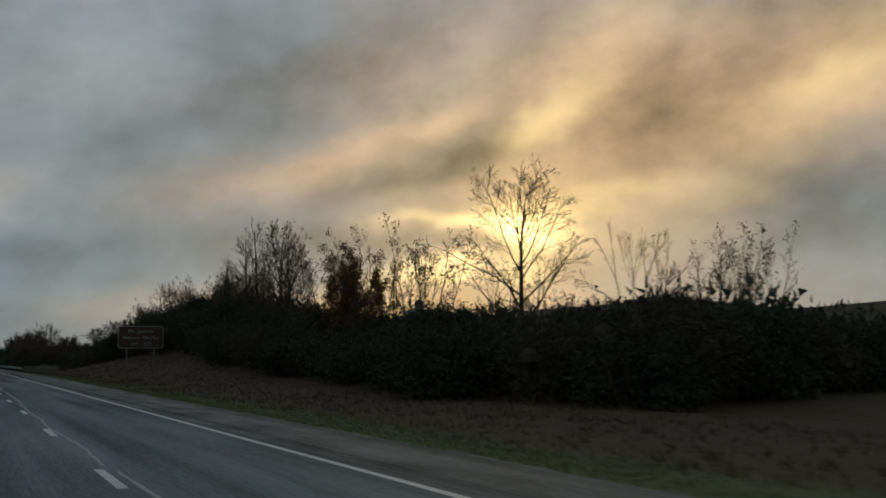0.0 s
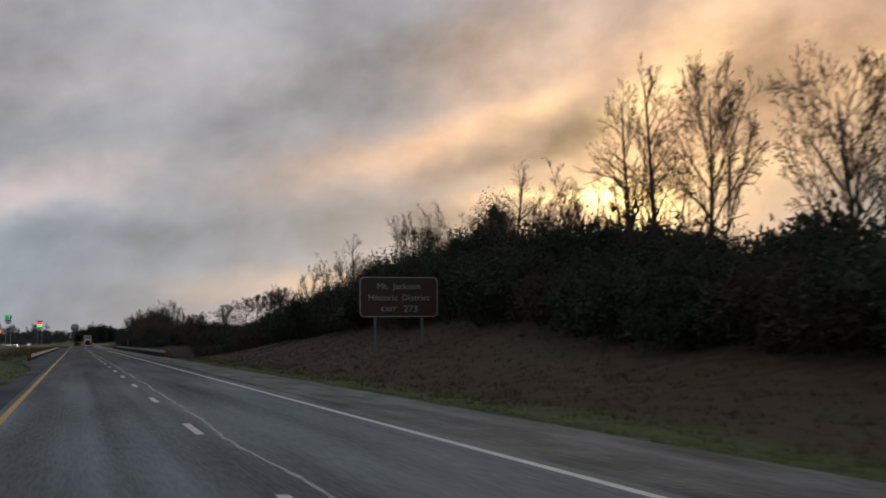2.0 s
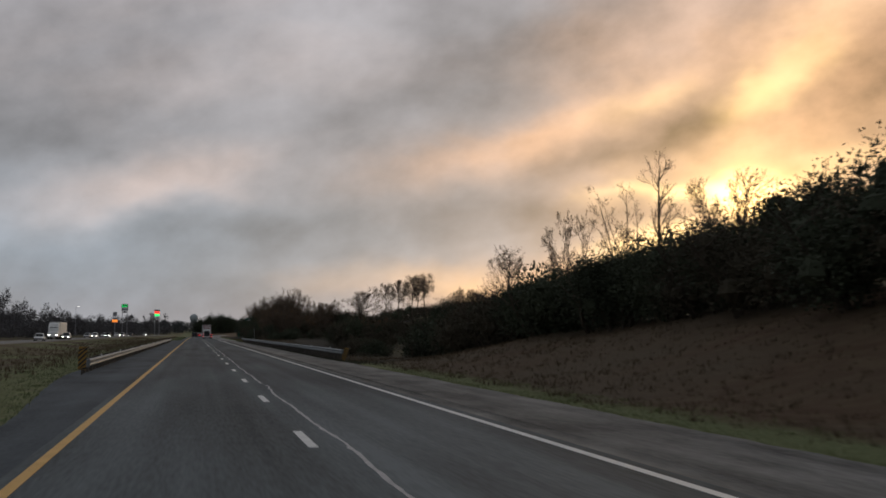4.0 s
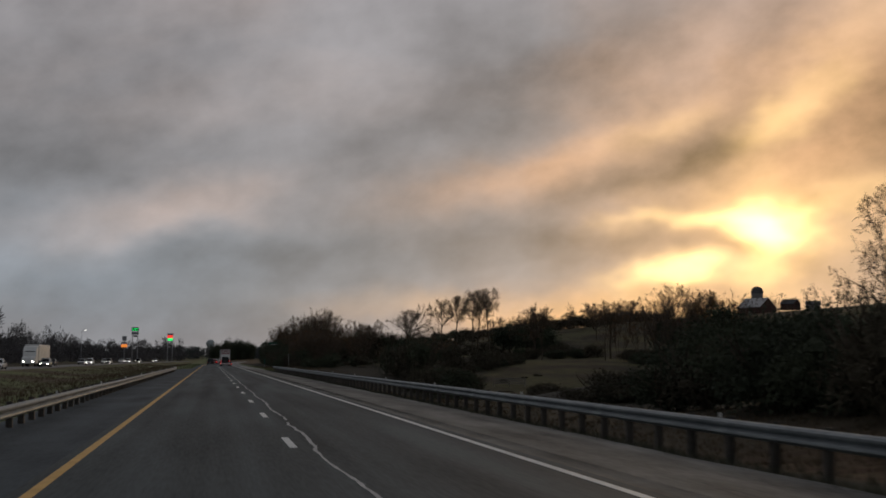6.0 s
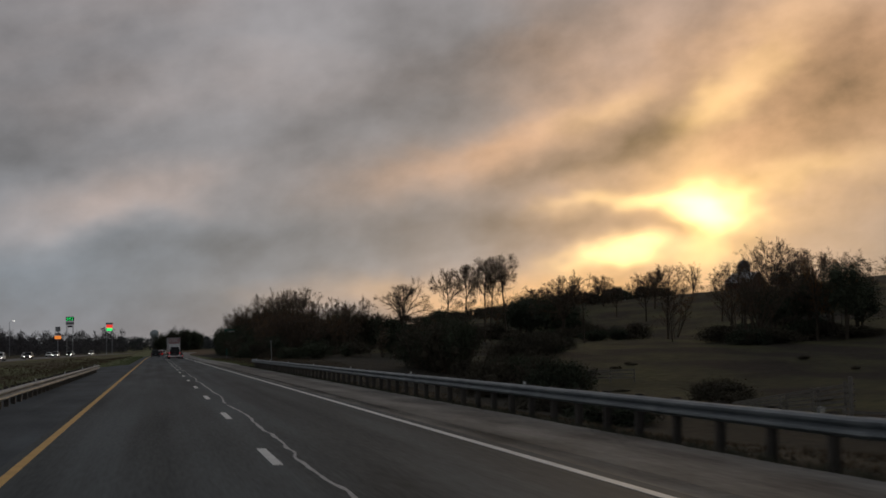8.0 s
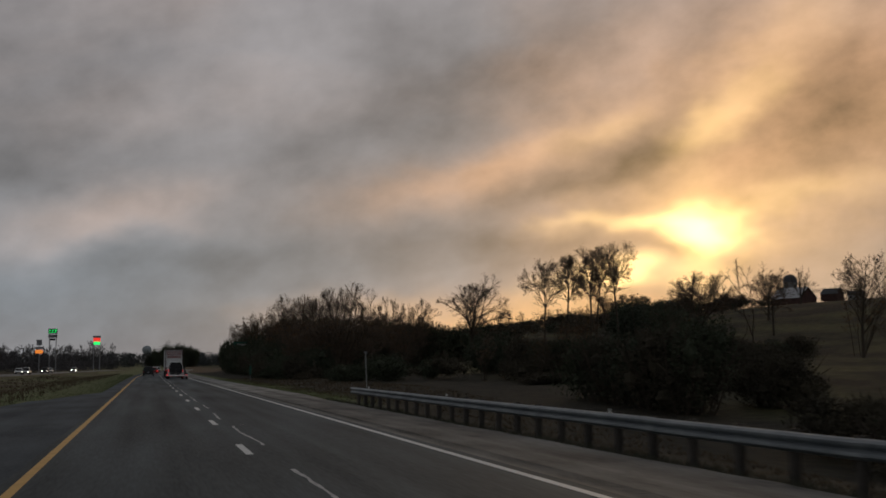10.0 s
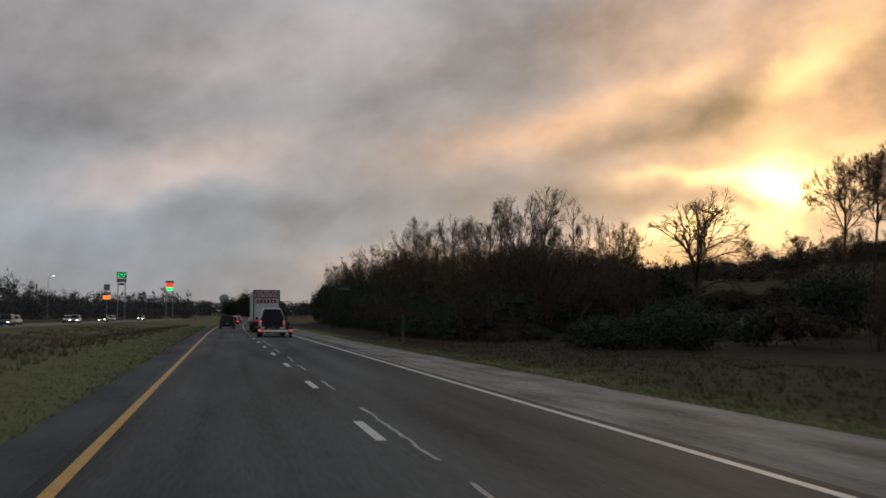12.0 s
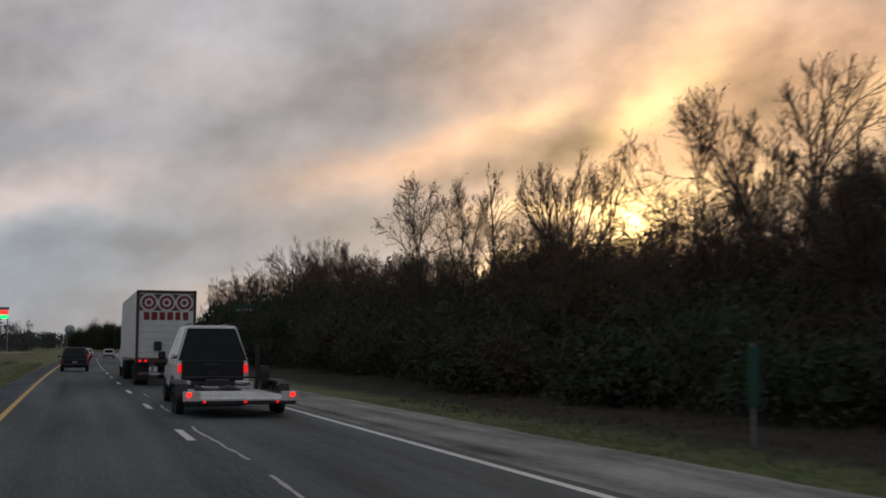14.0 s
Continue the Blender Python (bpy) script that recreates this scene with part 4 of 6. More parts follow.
REAR = {"evergreen": Form(), "scrub": Form()}
SHRUB_DATA = {}
for k in range(4):
    for kind, needle in (("evergreen", False), ("scrub", True)):
        f = shrub_mesh(500 + k + 10 * needle, 1250, 0.044, needle)
        SHRUB_DATA[kind, k] = ([Vector(v) for v in f.v], f.f)


def rear_shrub(x, y, height, width, kind, k, where, group):
    """A bush of the rear rows, joined to its neighbours."""
    m = pose(x, y, ground_z(x, y) - 0.1, 0, 0, 57 * k + 31 * x) @ Matrix.Diagonal((width, width, height, 1))
    verts, faces = SHRUB_DATA[kind, k % 4]
    REAR[kind].add([m @ v for v in verts], faces)


R = random.Random(77)


def hedge_top(y):
    return along(y, (0, 4.4), (50, 4.9), (80, 5.3), (100, 5.8), (120, 7.0), (132, 8.0), (141, 9.3), (148, 9.9), (156, 10.3), (166, 10.6), (176, 10.4), (188, 9.9), (205, 8.9), (225, 7.4), (250, 5.3), (270, 4.6), (285, 3.2))


y, n = 48.0, 0
while y < 268:
    for row, x0 in enumerate((25.2, 29.0, 33.0)):
        x = x0 + along(y, (48, 0.2), (58, -1.6), (72, -1.0), (90, 0.0), (110, -0.3), (132, 1.6), (155, 2.0), (180, 1.5), (240, 0.5)) + R.uniform(-1.0, 1.0)
        yy = y + R.uniform(-1.2, 1.2) + row * 1.3
        h = hedge_top(yy) - ground_z(x, yy) + R.uniform(-0.8, 0.5) - (1.5 if row == 0 else 0)
        kind = "scrub" if R.random() < (0.35 if row == 0 else 0.2) else "evergreen"
        (shrub if row < 2 else rear_shrub)(x, yy, max(2.0, h), R.uniform(4.6, 6.2), kind, n, "in the hedge on the bank", "hedge on the bank")
        n += 1
    y += 4.3


# the hedge turns away from the road where it ends
for k in range(14):
    for row in (0, 1):
        x = 27.5 + 3.9 * k + R.uniform(-1, 1)
        yy = 47.5 + 0.52 * (x - 26) + 3.6 * row + R.uniform(-1, 1)
        (shrub if row == 0 else rear_shrub)(x, yy, max(2.0, 5.0 + 0.012 * (x - 26) - ground_z(x, yy) - (1.0 if row == 0 else 0) + R.uniform(-0.7, 0.5)), R.uniform(4.8, 6.2), "scrub" if R.random() < 0.3 else "evergreen", n,
                                            "in the hedge along the field's edge", "hedge on the bank")
        n += 1


def evergreen_tree(x, y, top, wide, tall, k, where, group):
    """A stem under a rounded crown of dark leaves."""
    z = ground_z(x, y)
    t = thing("tree", f"dark evergreen tree with rounded crown {where}", "tree", group, at=pose(x, y, z, 0, 0, 47 * k))
    h = top - z
    part("trunk", Form().tube([(0, 0, -0.3), (0.06, 0, h * 0.4), (0.02, 0.05, h * 0.8)], [0.05 * wide, 0.035 * wide, 0.012 * wide], 7), BARK, t)
    crown = part("crown", SHRUBS["evergreen", k % 4, tall > 0.9 * wide], EVERGREEN, t)
    crown.matrix_basis = pose(0, 0, h - tall * 0.97, 0, 0, 90 * k) @ Matrix.Diagonal((wide, wide, tall, 1))


evergreen_tree(34.6, 170.6, 13.7, 4.6, 5.4, 1, "rising above the hedge", "hedge on the bank")

# trees that stand out of the hedge: place, height of the tip, kind
tree(29.8, 66.3, 11.9, "round", 0, 20, 0.92)
tree(27.6, 85.1, 11.0, "speckled", 0, 0, 0.8)
tree(30.5, 83.7, 11.4, "speckled", 1, 80, 0.8)
tree(33.5, 92.5, 10.6, "fork", 2, 200, 0.7)
tree(28.9, 92.4, 10.4, "leafy", 0, 10, 0.8)
tree(28.4, 93.4, 9.4, "leafy", 1, 140, 0.7)
tree(29.6, 91.4, 9.0, "leafy", 1, 250, 0.7)
tree(27.0, 100.0, 9.7, "speckled", 0, 60, 0.5)
tree(29.6, 100.3, 10.2, "round", 1, 10, 0.5)
tree(30.8, 100.0, 10.5, "speckled", 1, 220, 0.6)
tree(28.8, 112.3, 12.2, "round", 1, 120, 0.85)
tree(34.5, 119.0, 11.5, "stems", 1, 260)
tree(30.3, 131.2, 15.4, "tall", 0, 60, 0.85)
tree(29.7, 132.6, 14.6, "tall", 2, 160, 0.8)
tree(31.8, 128.8, 15.4, "round", 0, 150, 0.65)
tree(31.2, 127.2, 14.2, "fork", 1, 40, 0.6)
tree(33.4, 137.5, 14.0, "stems", 0, 15)
tree(33.0, 148.0, 13.4, "stems", 1, 95)
tree(31.2, 156.5, 13.7, "tall", 2, 33)
tree(34.0, 160.0, 13.6, "stems", 0, 210)
tree(32.4, 166.5, 13.0, "stems", 1, 300)
tree(28.8, 173.7, 12.6, "fan", 1, 200, 0.6)
for x, y, top, k in ((33.6, 140.0, 12.6, 1), (35.2, 144.5, 12.9, 0), (31.6, 146.2, 12.2, 1), (34.8, 151.5, 13.0, 0), (33.0, 158.5, 12.8, 1), (36.0, 163.0, 13.2, 0)):
    tree(x, y, top, "stems", k, 50 * y, 0.8)
tree(31.0, 172.0, 13.4, "withered", 0, 20, 0.8)
tree(33.2, 178.5, 13.2, "withered", 1, 70, 0.7)
tree(33.5, 186.0, 12.3, "stems", 0, 66)
tree(28.3, 195.9, 10.2, "fork", 0, 12, 0.8)
tree(34.0, 207.0, 11.4, "stems", 1, 123)
tree(33.7, 220.4, 13.6, "tall", 1, 44)
tree(34.5, 225.5, 13.2, "stems", 0, 2)
tree(32.9, 236.7, 12.0, "fork", 1, 250, 0.8)
tree(29.8, 231.5, 8.2, "round", 1, 310, 0.8)
tree(27.9, 240.9, 9.3, "umbrella", 0, 50, 1.0)
tree(28.8, 240.2, 9.25, "umbrella", 1, 170, 1.0)
tree(27.2, 242.0, 6.9, "withered", 0, 20, 0.5)
tree(31.8, 256.4, 9.2, "round", 0, 99, 0.85)
tree(30.2, 250.5, 8.0, "speckled", 0, 170, 0.8)
tree(33.8, 62.0, 9.1, "open", 0, 30, 0.55)
tree(34.0, 60.3, 8.2, "open", 1, 110, 0.6)
tree(40.2, 66.0, 8.9, "speckled", 1, 0, 0.8, "in the field")
tree(42.7, 66.5, 9.7, "speckled", 0, 90, 0.8, "in the field")
tree(44.3, 66.0, 9.6, "speckled", 1, 200, 0.7, "in the field")

# wood beside the road ahead
WOOD = "in the roadside wood"


def wood_edge(y):
    """Where the tall growth of the wood ends towards the field; only low brush stands beyond."""
    return 1.5 + 0.53 * (y - 459)


for x, y, top, style, k, turn, wide in ((29.0, 517.6, 13.9, "fork", 0, 10, 0.85), (27.8, 522.0, 12.4, "fork", 1, 75, 0.75), (33.8, 521.2, 12.0, "tall", 1, 40, 0.8),
                                       (30.8, 546.0, 14.4, "fan", 1, 20, 0.72), (29.5, 560.5, 14.2, "fork", 2, 5, 0.95), (26.3, 561.0, 14.6, "fork", 1, 200, 0.8), (28.4, 552.5, 13.0, "tall", 0, 65, 0.8),
                                       (34.5, 530, 11.6, "fork", 0, 160, 0.7), (37.5, 529.0, 12.4, "fork", 1, 300, 0.6), (42.5, 536.5, 11.8, "fan", 0, 160, 0.7), (46.6, 546, 13.4, "fork", 2, 220, 0.7),
                                       (46.6, 696, 22.8, "fan", 0, 70, 0.8), (40.5, 668, 18.0, "fork", 1, 20, 0.8), (35.0, 640, 15.0, "fan", 1, 110, 0.9), (30, 680, 16.5, "vase", 0, 0, 1.0)):
    tree(x, y, top, style, k, turn, wide, WOOD, "trees of the wood")
for n in range(34):
    y = 504 + 6.2 * n + R.uniform(-1.5, 1.5)
    x = 25 + bend(y) * 0.6 + R.uniform(0, 16)
    tree(x, y, ground_z(x, y) + R.uniform(6.0, 8.6) + along(y, (545, 0), (640, 4.5)), ("fork", "stems", "withered", "fan", "round")[n % 5], n % 2, R.uniform(0, 360), R.uniform(0.8, 1.15), WOOD, "trees of the wood")
n = 0
y = 476.0
while y < 720:
    for row, x0 in enumerate((19.5, 24.0, 30.0, 37.0)):
        if y < 500 and row == 3 and n % 2:
            n += 1
            continue
        x = x0 + bend(y) + along(y, (476, 4.0), (500, 0.5), (560, 0.0), (720, 3.0)) + R.uniform(-1.3, 1.3)
        h = along(y, (476, 3.0), (500, 3.9), (540, 4.9), (590, 6.8), (650, 9.0)) * R.uniform(0.8, 1.15) * (0.8 if row == 0 else 1)
        if 484 < y < 560 and x > wood_edge(y):
            h = R.uniform(0.8, 1.4)
        (shrub if row < 2 and y < 620 else rear_shrub)(x, y + R.uniform(-1.5, 1.5), h, R.uniform(3.8, 5.4) if h > 1.6 else 1.7 * h, "scrub" if R.random() < 0.3 else "evergreen", n, "in the thick underwood", "underwood")
        n += 1
    y += 4.5

# spreading tree, tall group and others in the field
tree(55.6, 545.5, 17.8, "oak", 0, 0, 1.05, "standing alone in the field")
for x, y, top, k, turn in ((73.0, 521.6, 21.2, 0, 0), (68.6, 522.3, 20.4, 1, 60), (64.0, 520.5, 18.9, 0, 130), (60.0, 519.0, 17.6, 1, 250), (70.8, 526.5, 19.6, 1, 300)):
    tree(x, y, top, "flat", k, turn, 0.85, "in a group in the field", "tall group of trees")
for x, y, top, style, k in ((83.1, 515.5, 16.0, "oak", 1), (77.8, 487.1, 15.6, "open", 0), (85.5, 440, 13.5, "stems", 0), (89.0, 441, 14.6, "vase", 1), (92, 447, 14.0, "stems", 1),
                            (96.3, 450, 17.1, "round", 0), (100, 444, 15.2, "round", 1), (106, 447, 14.8, "leafy", 0), (111.3, 450, 14.0, "vase", 0), (102.5, 478, 15.4, "round", 0), (106, 481, 15.0, "tall", 1), (104, 462, 17.0, "oak", 0),
                            (111, 470, 18.0, "round", 1), (118, 470, 18.5, "vase", 0), (120, 560, 19, "round", 1), (135, 590, 23, "oak", 0), (92, 580, 16, "stems", 1),
                            (150, 560, 23, "round", 1), (160, 620, 26, "vase", 0), (110, 610, 18, "oak", 1), (46, 472, 7.5, "stems", 1), (53, 486, 8.0, "stems", 0), (95.4, 490, 16.2, "round", 1), (88, 471, 8.2, "round", 0), (101, 500, 13.5, "withered", 0), (112, 492, 13.0, "oak", 1), (121, 520, 16.5, "round", 0)):
    tree(x, y, top, style, k, 37 * x, 1, "in the rising pasture", "trees of the pasture")
for n, (x, y, top, w, h) in enumerate(((102.5, 440, 14.5, 7.0, 9.5), (108, 446, 12.0, 7.5, 8.0), (105, 455, 13.0, 8.5, 9.0), (97, 456, 11.0, 7.0, 7.0), (89.5, 546, 13.5, 9.0, 9.5), (83, 540, 12.5, 8.5, 8.5), (80, 535, 12.0, 8.0, 8.0),
                                        (95, 552, 13.0, 8.0, 8.0), (88, 553, 14.0, 9.5, 9.5), (93, 541, 12.5, 8.5, 9.0), (94, 447, 10.0, 6.0, 6.5))):
    evergreen_tree(x, y, top, w, h, n, "in the pasture", "evergreens of the pasture")
FIELD = "bushes of the field"
# clumps along the ditch: from y to y, from x to x, heights, number
for y0, y1, x0, x1, h0, h1, count in ((415, 430, 34.5, 37.5, 5.0, 8.2, 12), (416, 424, 43, 45.5, 3.0, 4.5, 3), (373, 394, 31.5, 38.5, 3.0, 4.8, 10), (345, 362, 29, 35, 1.0, 2.0, 6), (284, 306, 32, 38, 1.9, 3.0, 12), (468, 500, 38, 58, 3.5, 5.5, 16), (448, 458, 38, 42, 1.2, 1.8, 3), (360, 366, 43, 46, 2.0, 2.8, 2)):
    for n in range(count):
        shrub(R.uniform(x0, x1), R.uniform(y0, y1), R.uniform(h0, h1), R.uniform(3.8, 6.2), "scrub" if n % 5 < 3 else "evergreen", n, "along the ditch in the field", FIELD)
        if n % 3 == 0 and y0 > 440 and h1 > 4:
            x, y = R.uniform(x0, x1), R.uniform(y0, y1)
            tree(x, y, ground_z(x, y) + h1 * R.uniform(0.8, 1.15), "withered" if n % 2 else "stems", n % 2, 71 * n, 1.3, "among the ditch bushes", "saplings along the ditch")
for n in range(11):
    shrub(R.uniform(84, 114), R.uniform(437, 461), R.uniform(1.8, 3.4), R.uniform(5, 8), "scrub", n, "under the pasture trees", FIELD)
for n in range(9):
    shrub(R.uniform(76, 102), R.uniform(532, 560), R.uniform(2.5, 4.5), R.uniform(6, 9), "scrub" if n % 3 else "evergreen", n, "under the pasture trees", FIELD)
for n in range(16):
    shrub(R.uniform(58, 88), R.uniform(548, 582), R.uniform(1.8, 3.6), R.uniform(4, 7), "scrub" if n % 4 else "evergreen", n, "at the foot of the hill", FIELD)
for x0, y0, x1, y1, count in ((50, 432, 67, 470, 12), (84, 436, 112, 462, 10), (66, 500, 100, 512, 12), (100, 470, 150, 520, 14)):
    for n in range(count):
        k = (n + R.random()) / count
        shrub(x0 + (x1 - x0) * k + R.uniform(-2, 2), y0 + (y1 - y0) * k + R.uniform(-2, 2), R.uniform(1.4, 4.0), R.uniform(3.5, 6), "scrub" if n % 3 else "evergreen", n, "in a field hedgerow", FIELD)
for n in range(14):
    shrub(R.uniform(40, 85), R.uniform(270, 420), R.uniform(0.3, 0.7), R.uniform(0.9, 1.8), "scrub", n, "low in the pasture", FIELD)
for n in range(62):
    y = R.uniform(482, 552)
    x = R.uniform(33, 57)
    tall = x < wood_edge(y)
    rear_shrub(x, y, R.uniform(3.2, 5.0) if tall else R.uniform(0.7, 1.2), R.uniform(5, 7) if tall else R.uniform(1.2, 2.0), "scrub" if n % 3 else "evergreen", n, "", "")
for n in range(32):
    y = R.uniform(498, 572)
    x = min(R.uniform(23, 24 + 0.3 * (y - 470)), wood_edge(y) - 1)
    tree(x, y, ground_z(x, y) + R.uniform(5.5, 8.8), ("stems", "fan", "tall", "withered", "stems", "round")[n % 6], n % 2, 61 * n, R.uniform(0.9, 1.4), WOOD, "saplings of the wood")
for n in range(18):
    d, a = R.uniform(48, 92), radians(R.uniform(21, 30))
    x, y = 1.5 + d * math.sin(a), 475 + d * math.cos(a)
    tree(x, y, R.uniform(7.0, 9.6), ("stems", "withered", "round")[n % 3], n % 2, 47 * n, R.uniform(1.2, 1.7), WOOD, "saplings of the wood")
for n in range(80):
    y = R.uniform(546, 606)
    x = R.uniform(30, wood_edge(y) + 3)
    rear_shrub(x, y, R.uniform(7.6, 9.6) - ground_z(x, y), R.uniform(5, 7.5), "scrub" if n % 3 else "evergreen", n, "", "")
for n in range(110):
    y = R.uniform(640, 900)
    x = R.uniform(70, 0.36 * (y - 340) + 60)
    rear_shrub(x, y, R.uniform(2.5, 6.0), R.uniform(6, 11), "scrub" if n % 4 else "evergreen", n, "", "")
for n in range(14):
    x, y = R.uniform(27, 48), R.uniform(570, 650)
    tree(x, y, ground_z(x, y) + R.uniform(8.5, 12.0), ("withered", "fork", "fan")[n % 3], n % 2, 67 * n, 1.1, WOOD, "trees of the wood")
for kind, words in (("evergreen", "dense evergreen thicket behind the front bushes"), ("scrub", "brown scrub thicket behind the front bushes")):
    tagged(new("thicket", REAR[kind].mesh("thicket", EVERGREEN if kind == "evergreen" else SCRUB)), words, "thicket", kind="stuff")


# ---- vehicles ----
def ring_section(y, w, z0, z1):
    pts = [(w * 0.90, z0), (w * 0.98, z0 + 0.10), (w, (z0 + z1) / 2), (w * 0.985, z1 - 0.10), (w * 0.93, z1 - 0.02), (w * 0.80, z1)]
    return [(x, y, z) for x, z in pts] + [(-x, y, z) for x, z in reversed(pts)]


def plate_between(corners, thick, inset):
    """A thin pane on four corners, drawn in from their edges and standing proud of them."""
    c = sum((Vector(p) for p in corners), Vector()) / 4
    n = (Vector(corners[1]) - Vector(corners[0])).cross(Vector(corners[3]) - Vector(corners[0])).normalized()
    q = [Vector(p).lerp(c, inset) for p in corners]
    return Form().loft([[tuple(p - n * 0.02) for p in q], [tuple(p + n * thick) for p in q]])


def wheel(parent, x, y, r, w, mat=None):
    t = part("tyre", Form().disc((0, 0, 0), r, w, 0, 20, r * 0.6), RUBBER, parent)
    t.matrix_basis = pose(x, y, r)
    part("rim", Form().disc((0, 0, 0), r * 0.62, w * 0.8, 0, 14, 0.03), mat or CHROME, t, "pale metal rim")


def car(x, y, turn, size, paint, cabin_paint, label, group, headlights=False, tail=True, boxy=0.0):
    """A car whose front looks along +y before the turn. boxy: how upright its tail is, 0 for a sedan, 1 for a van-like tail."""
    L, Wd, H = size
    w, belt = Wd / 2, H * 0.56 + 0.02
    t = thing("car", label, "car", group, at=pose(x, y, 0.004, 0, 0, turn))
    a = L / 2
    rings = [ring_section(-a, w * 0.90, 0.42, belt - 0.16), ring_section(-a + 0.12, w * 0.97, 0.30, belt - 0.03), ring_section(-a + 0.6, w, 0.26, belt),
             ring_section(a - 1.6, w, 0.26, belt), ring_section(a - 1.15, w, 0.26, belt - 0.03), ring_section(a - 0.35, w * 0.96, 0.28, belt - 0.16), ring_section(a, w * 0.84, 0.36, belt - 0.34)]
    part("body", Form().loft(rings), paint, t, smooth=False)
    tail_b, tail_r = -a + (0.08 if boxy else 0.75), -a + (0.42 if boxy > 0.9 else 0.75 if boxy else 1.5)
    nose_b, nose_r = a - 1.35, a - 2.15

    def deck_ring(y0, y1, ww, z):
        c = 0.10
        return [(ww - c, y0, z), (ww, y0 + c, z), (ww, y1 - c, z), (ww - c, y1, z), (-ww + c, y1, z), (-ww, y1 - c, z), (-ww, y0 + c, z), (-ww + c, y0, z)]

    wb, wr = w * 0.95, w * 0.74
    part("cabin", Form().loft([deck_ring(tail_b, nose_b, wb, belt - 0.04), deck_ring(tail_r, nose_r, wr, H - 0.07), deck_ring(tail_r + 0.12, nose_r - 0.12, wr - 0.12, H)]), cabin_paint, t)
    zb, zr, g = belt - 0.02, H - 0.09, 0.93
    part("rear_window", plate_between([(wb * g, tail_b, zb), (-wb * g, tail_b, zb), (-wr * g, tail_r, zr), (wr * g, tail_r, zr)][::-1], 0.012, 0.09), TINTED, t, "dark tinted rear window")
    part("windscreen", plate_between([(wb * 0.93, nose_b, zb), (-wb * 0.93, nose_b, zb), (-wr * 0.93, nose_r, zr), (wr * 0.93, nose_r, zr)], 0.012, 0.09), TINTED, t, "dark windscreen")
    for s in (-1, 1):
        cuts = [0.04, 0.34, 0.66, 0.96]
        for p, q in zip(cuts, cuts[1:]):
            cs = [(s * wb, tail_b + (nose_b - tail_b) * p, zb), (s * wb, tail_b + (nose_b - tail_b) * q, zb),
                  (s * wr, tail_r + (nose_r - tail_r) * q, zr), (s * wr, tail_r + (nose_r - tail_r) * p, zr)]
            part("side_window", plate_between(cs if s > 0 else cs[::-1], 0.012, 0.10), TINTED, t)
        lamp = TAIL_LAMP if tail else RED_PRINT
        tall = 0.34 if boxy else 0.16
        part("tail_lamp", Form().box(s * w * 0.86, -a + 0.03, belt - 0.24 - tall * 0.1, 0.12 if boxy else 0.34, 0.10, tall, 0.02), lamp, t, "red tail lamp")
        part("head_lamp", Form().box(s * w * 0.68, a - 0.05, belt - 0.40, 0.30, 0.14, 0.14, 0.03), HEAD_LAMP if headlights else REFLECTOR, t, "head lamp")
        part("mirror", Form().box(s * (w + 0.09), nose_b - 0.55, belt + 0.06, 0.18, 0.09, 0.15, 0.03), BLACK_PLASTIC, t)
        for k in (-0.30, 0.31):
            wheel(t, s * (w - 0.12), k * L, 0.35 if boxy else 0.32, 0.22)
    part("rear_bumper", Form().box(0, -a - 0.02, 0.47, Wd * 0.93, 0.18, 0.20, 0.05), BLACK_PLASTIC, t)
    part("number_plate", Form().box(0, -a - 0.02, 0.66, 0.31, 0.02, 0.13, 0.004), PANEL_GREY, t, "blank pale number plate")
    part("front_bumper", Form().box(0, a - 0.02, 0.44, Wd * 0.86, 0.16, 0.20, 0.05), BLACK_PLASTIC, t)
    return t


RIGHT, LEFT = 1.5 * LANE, 0.5 * LANE


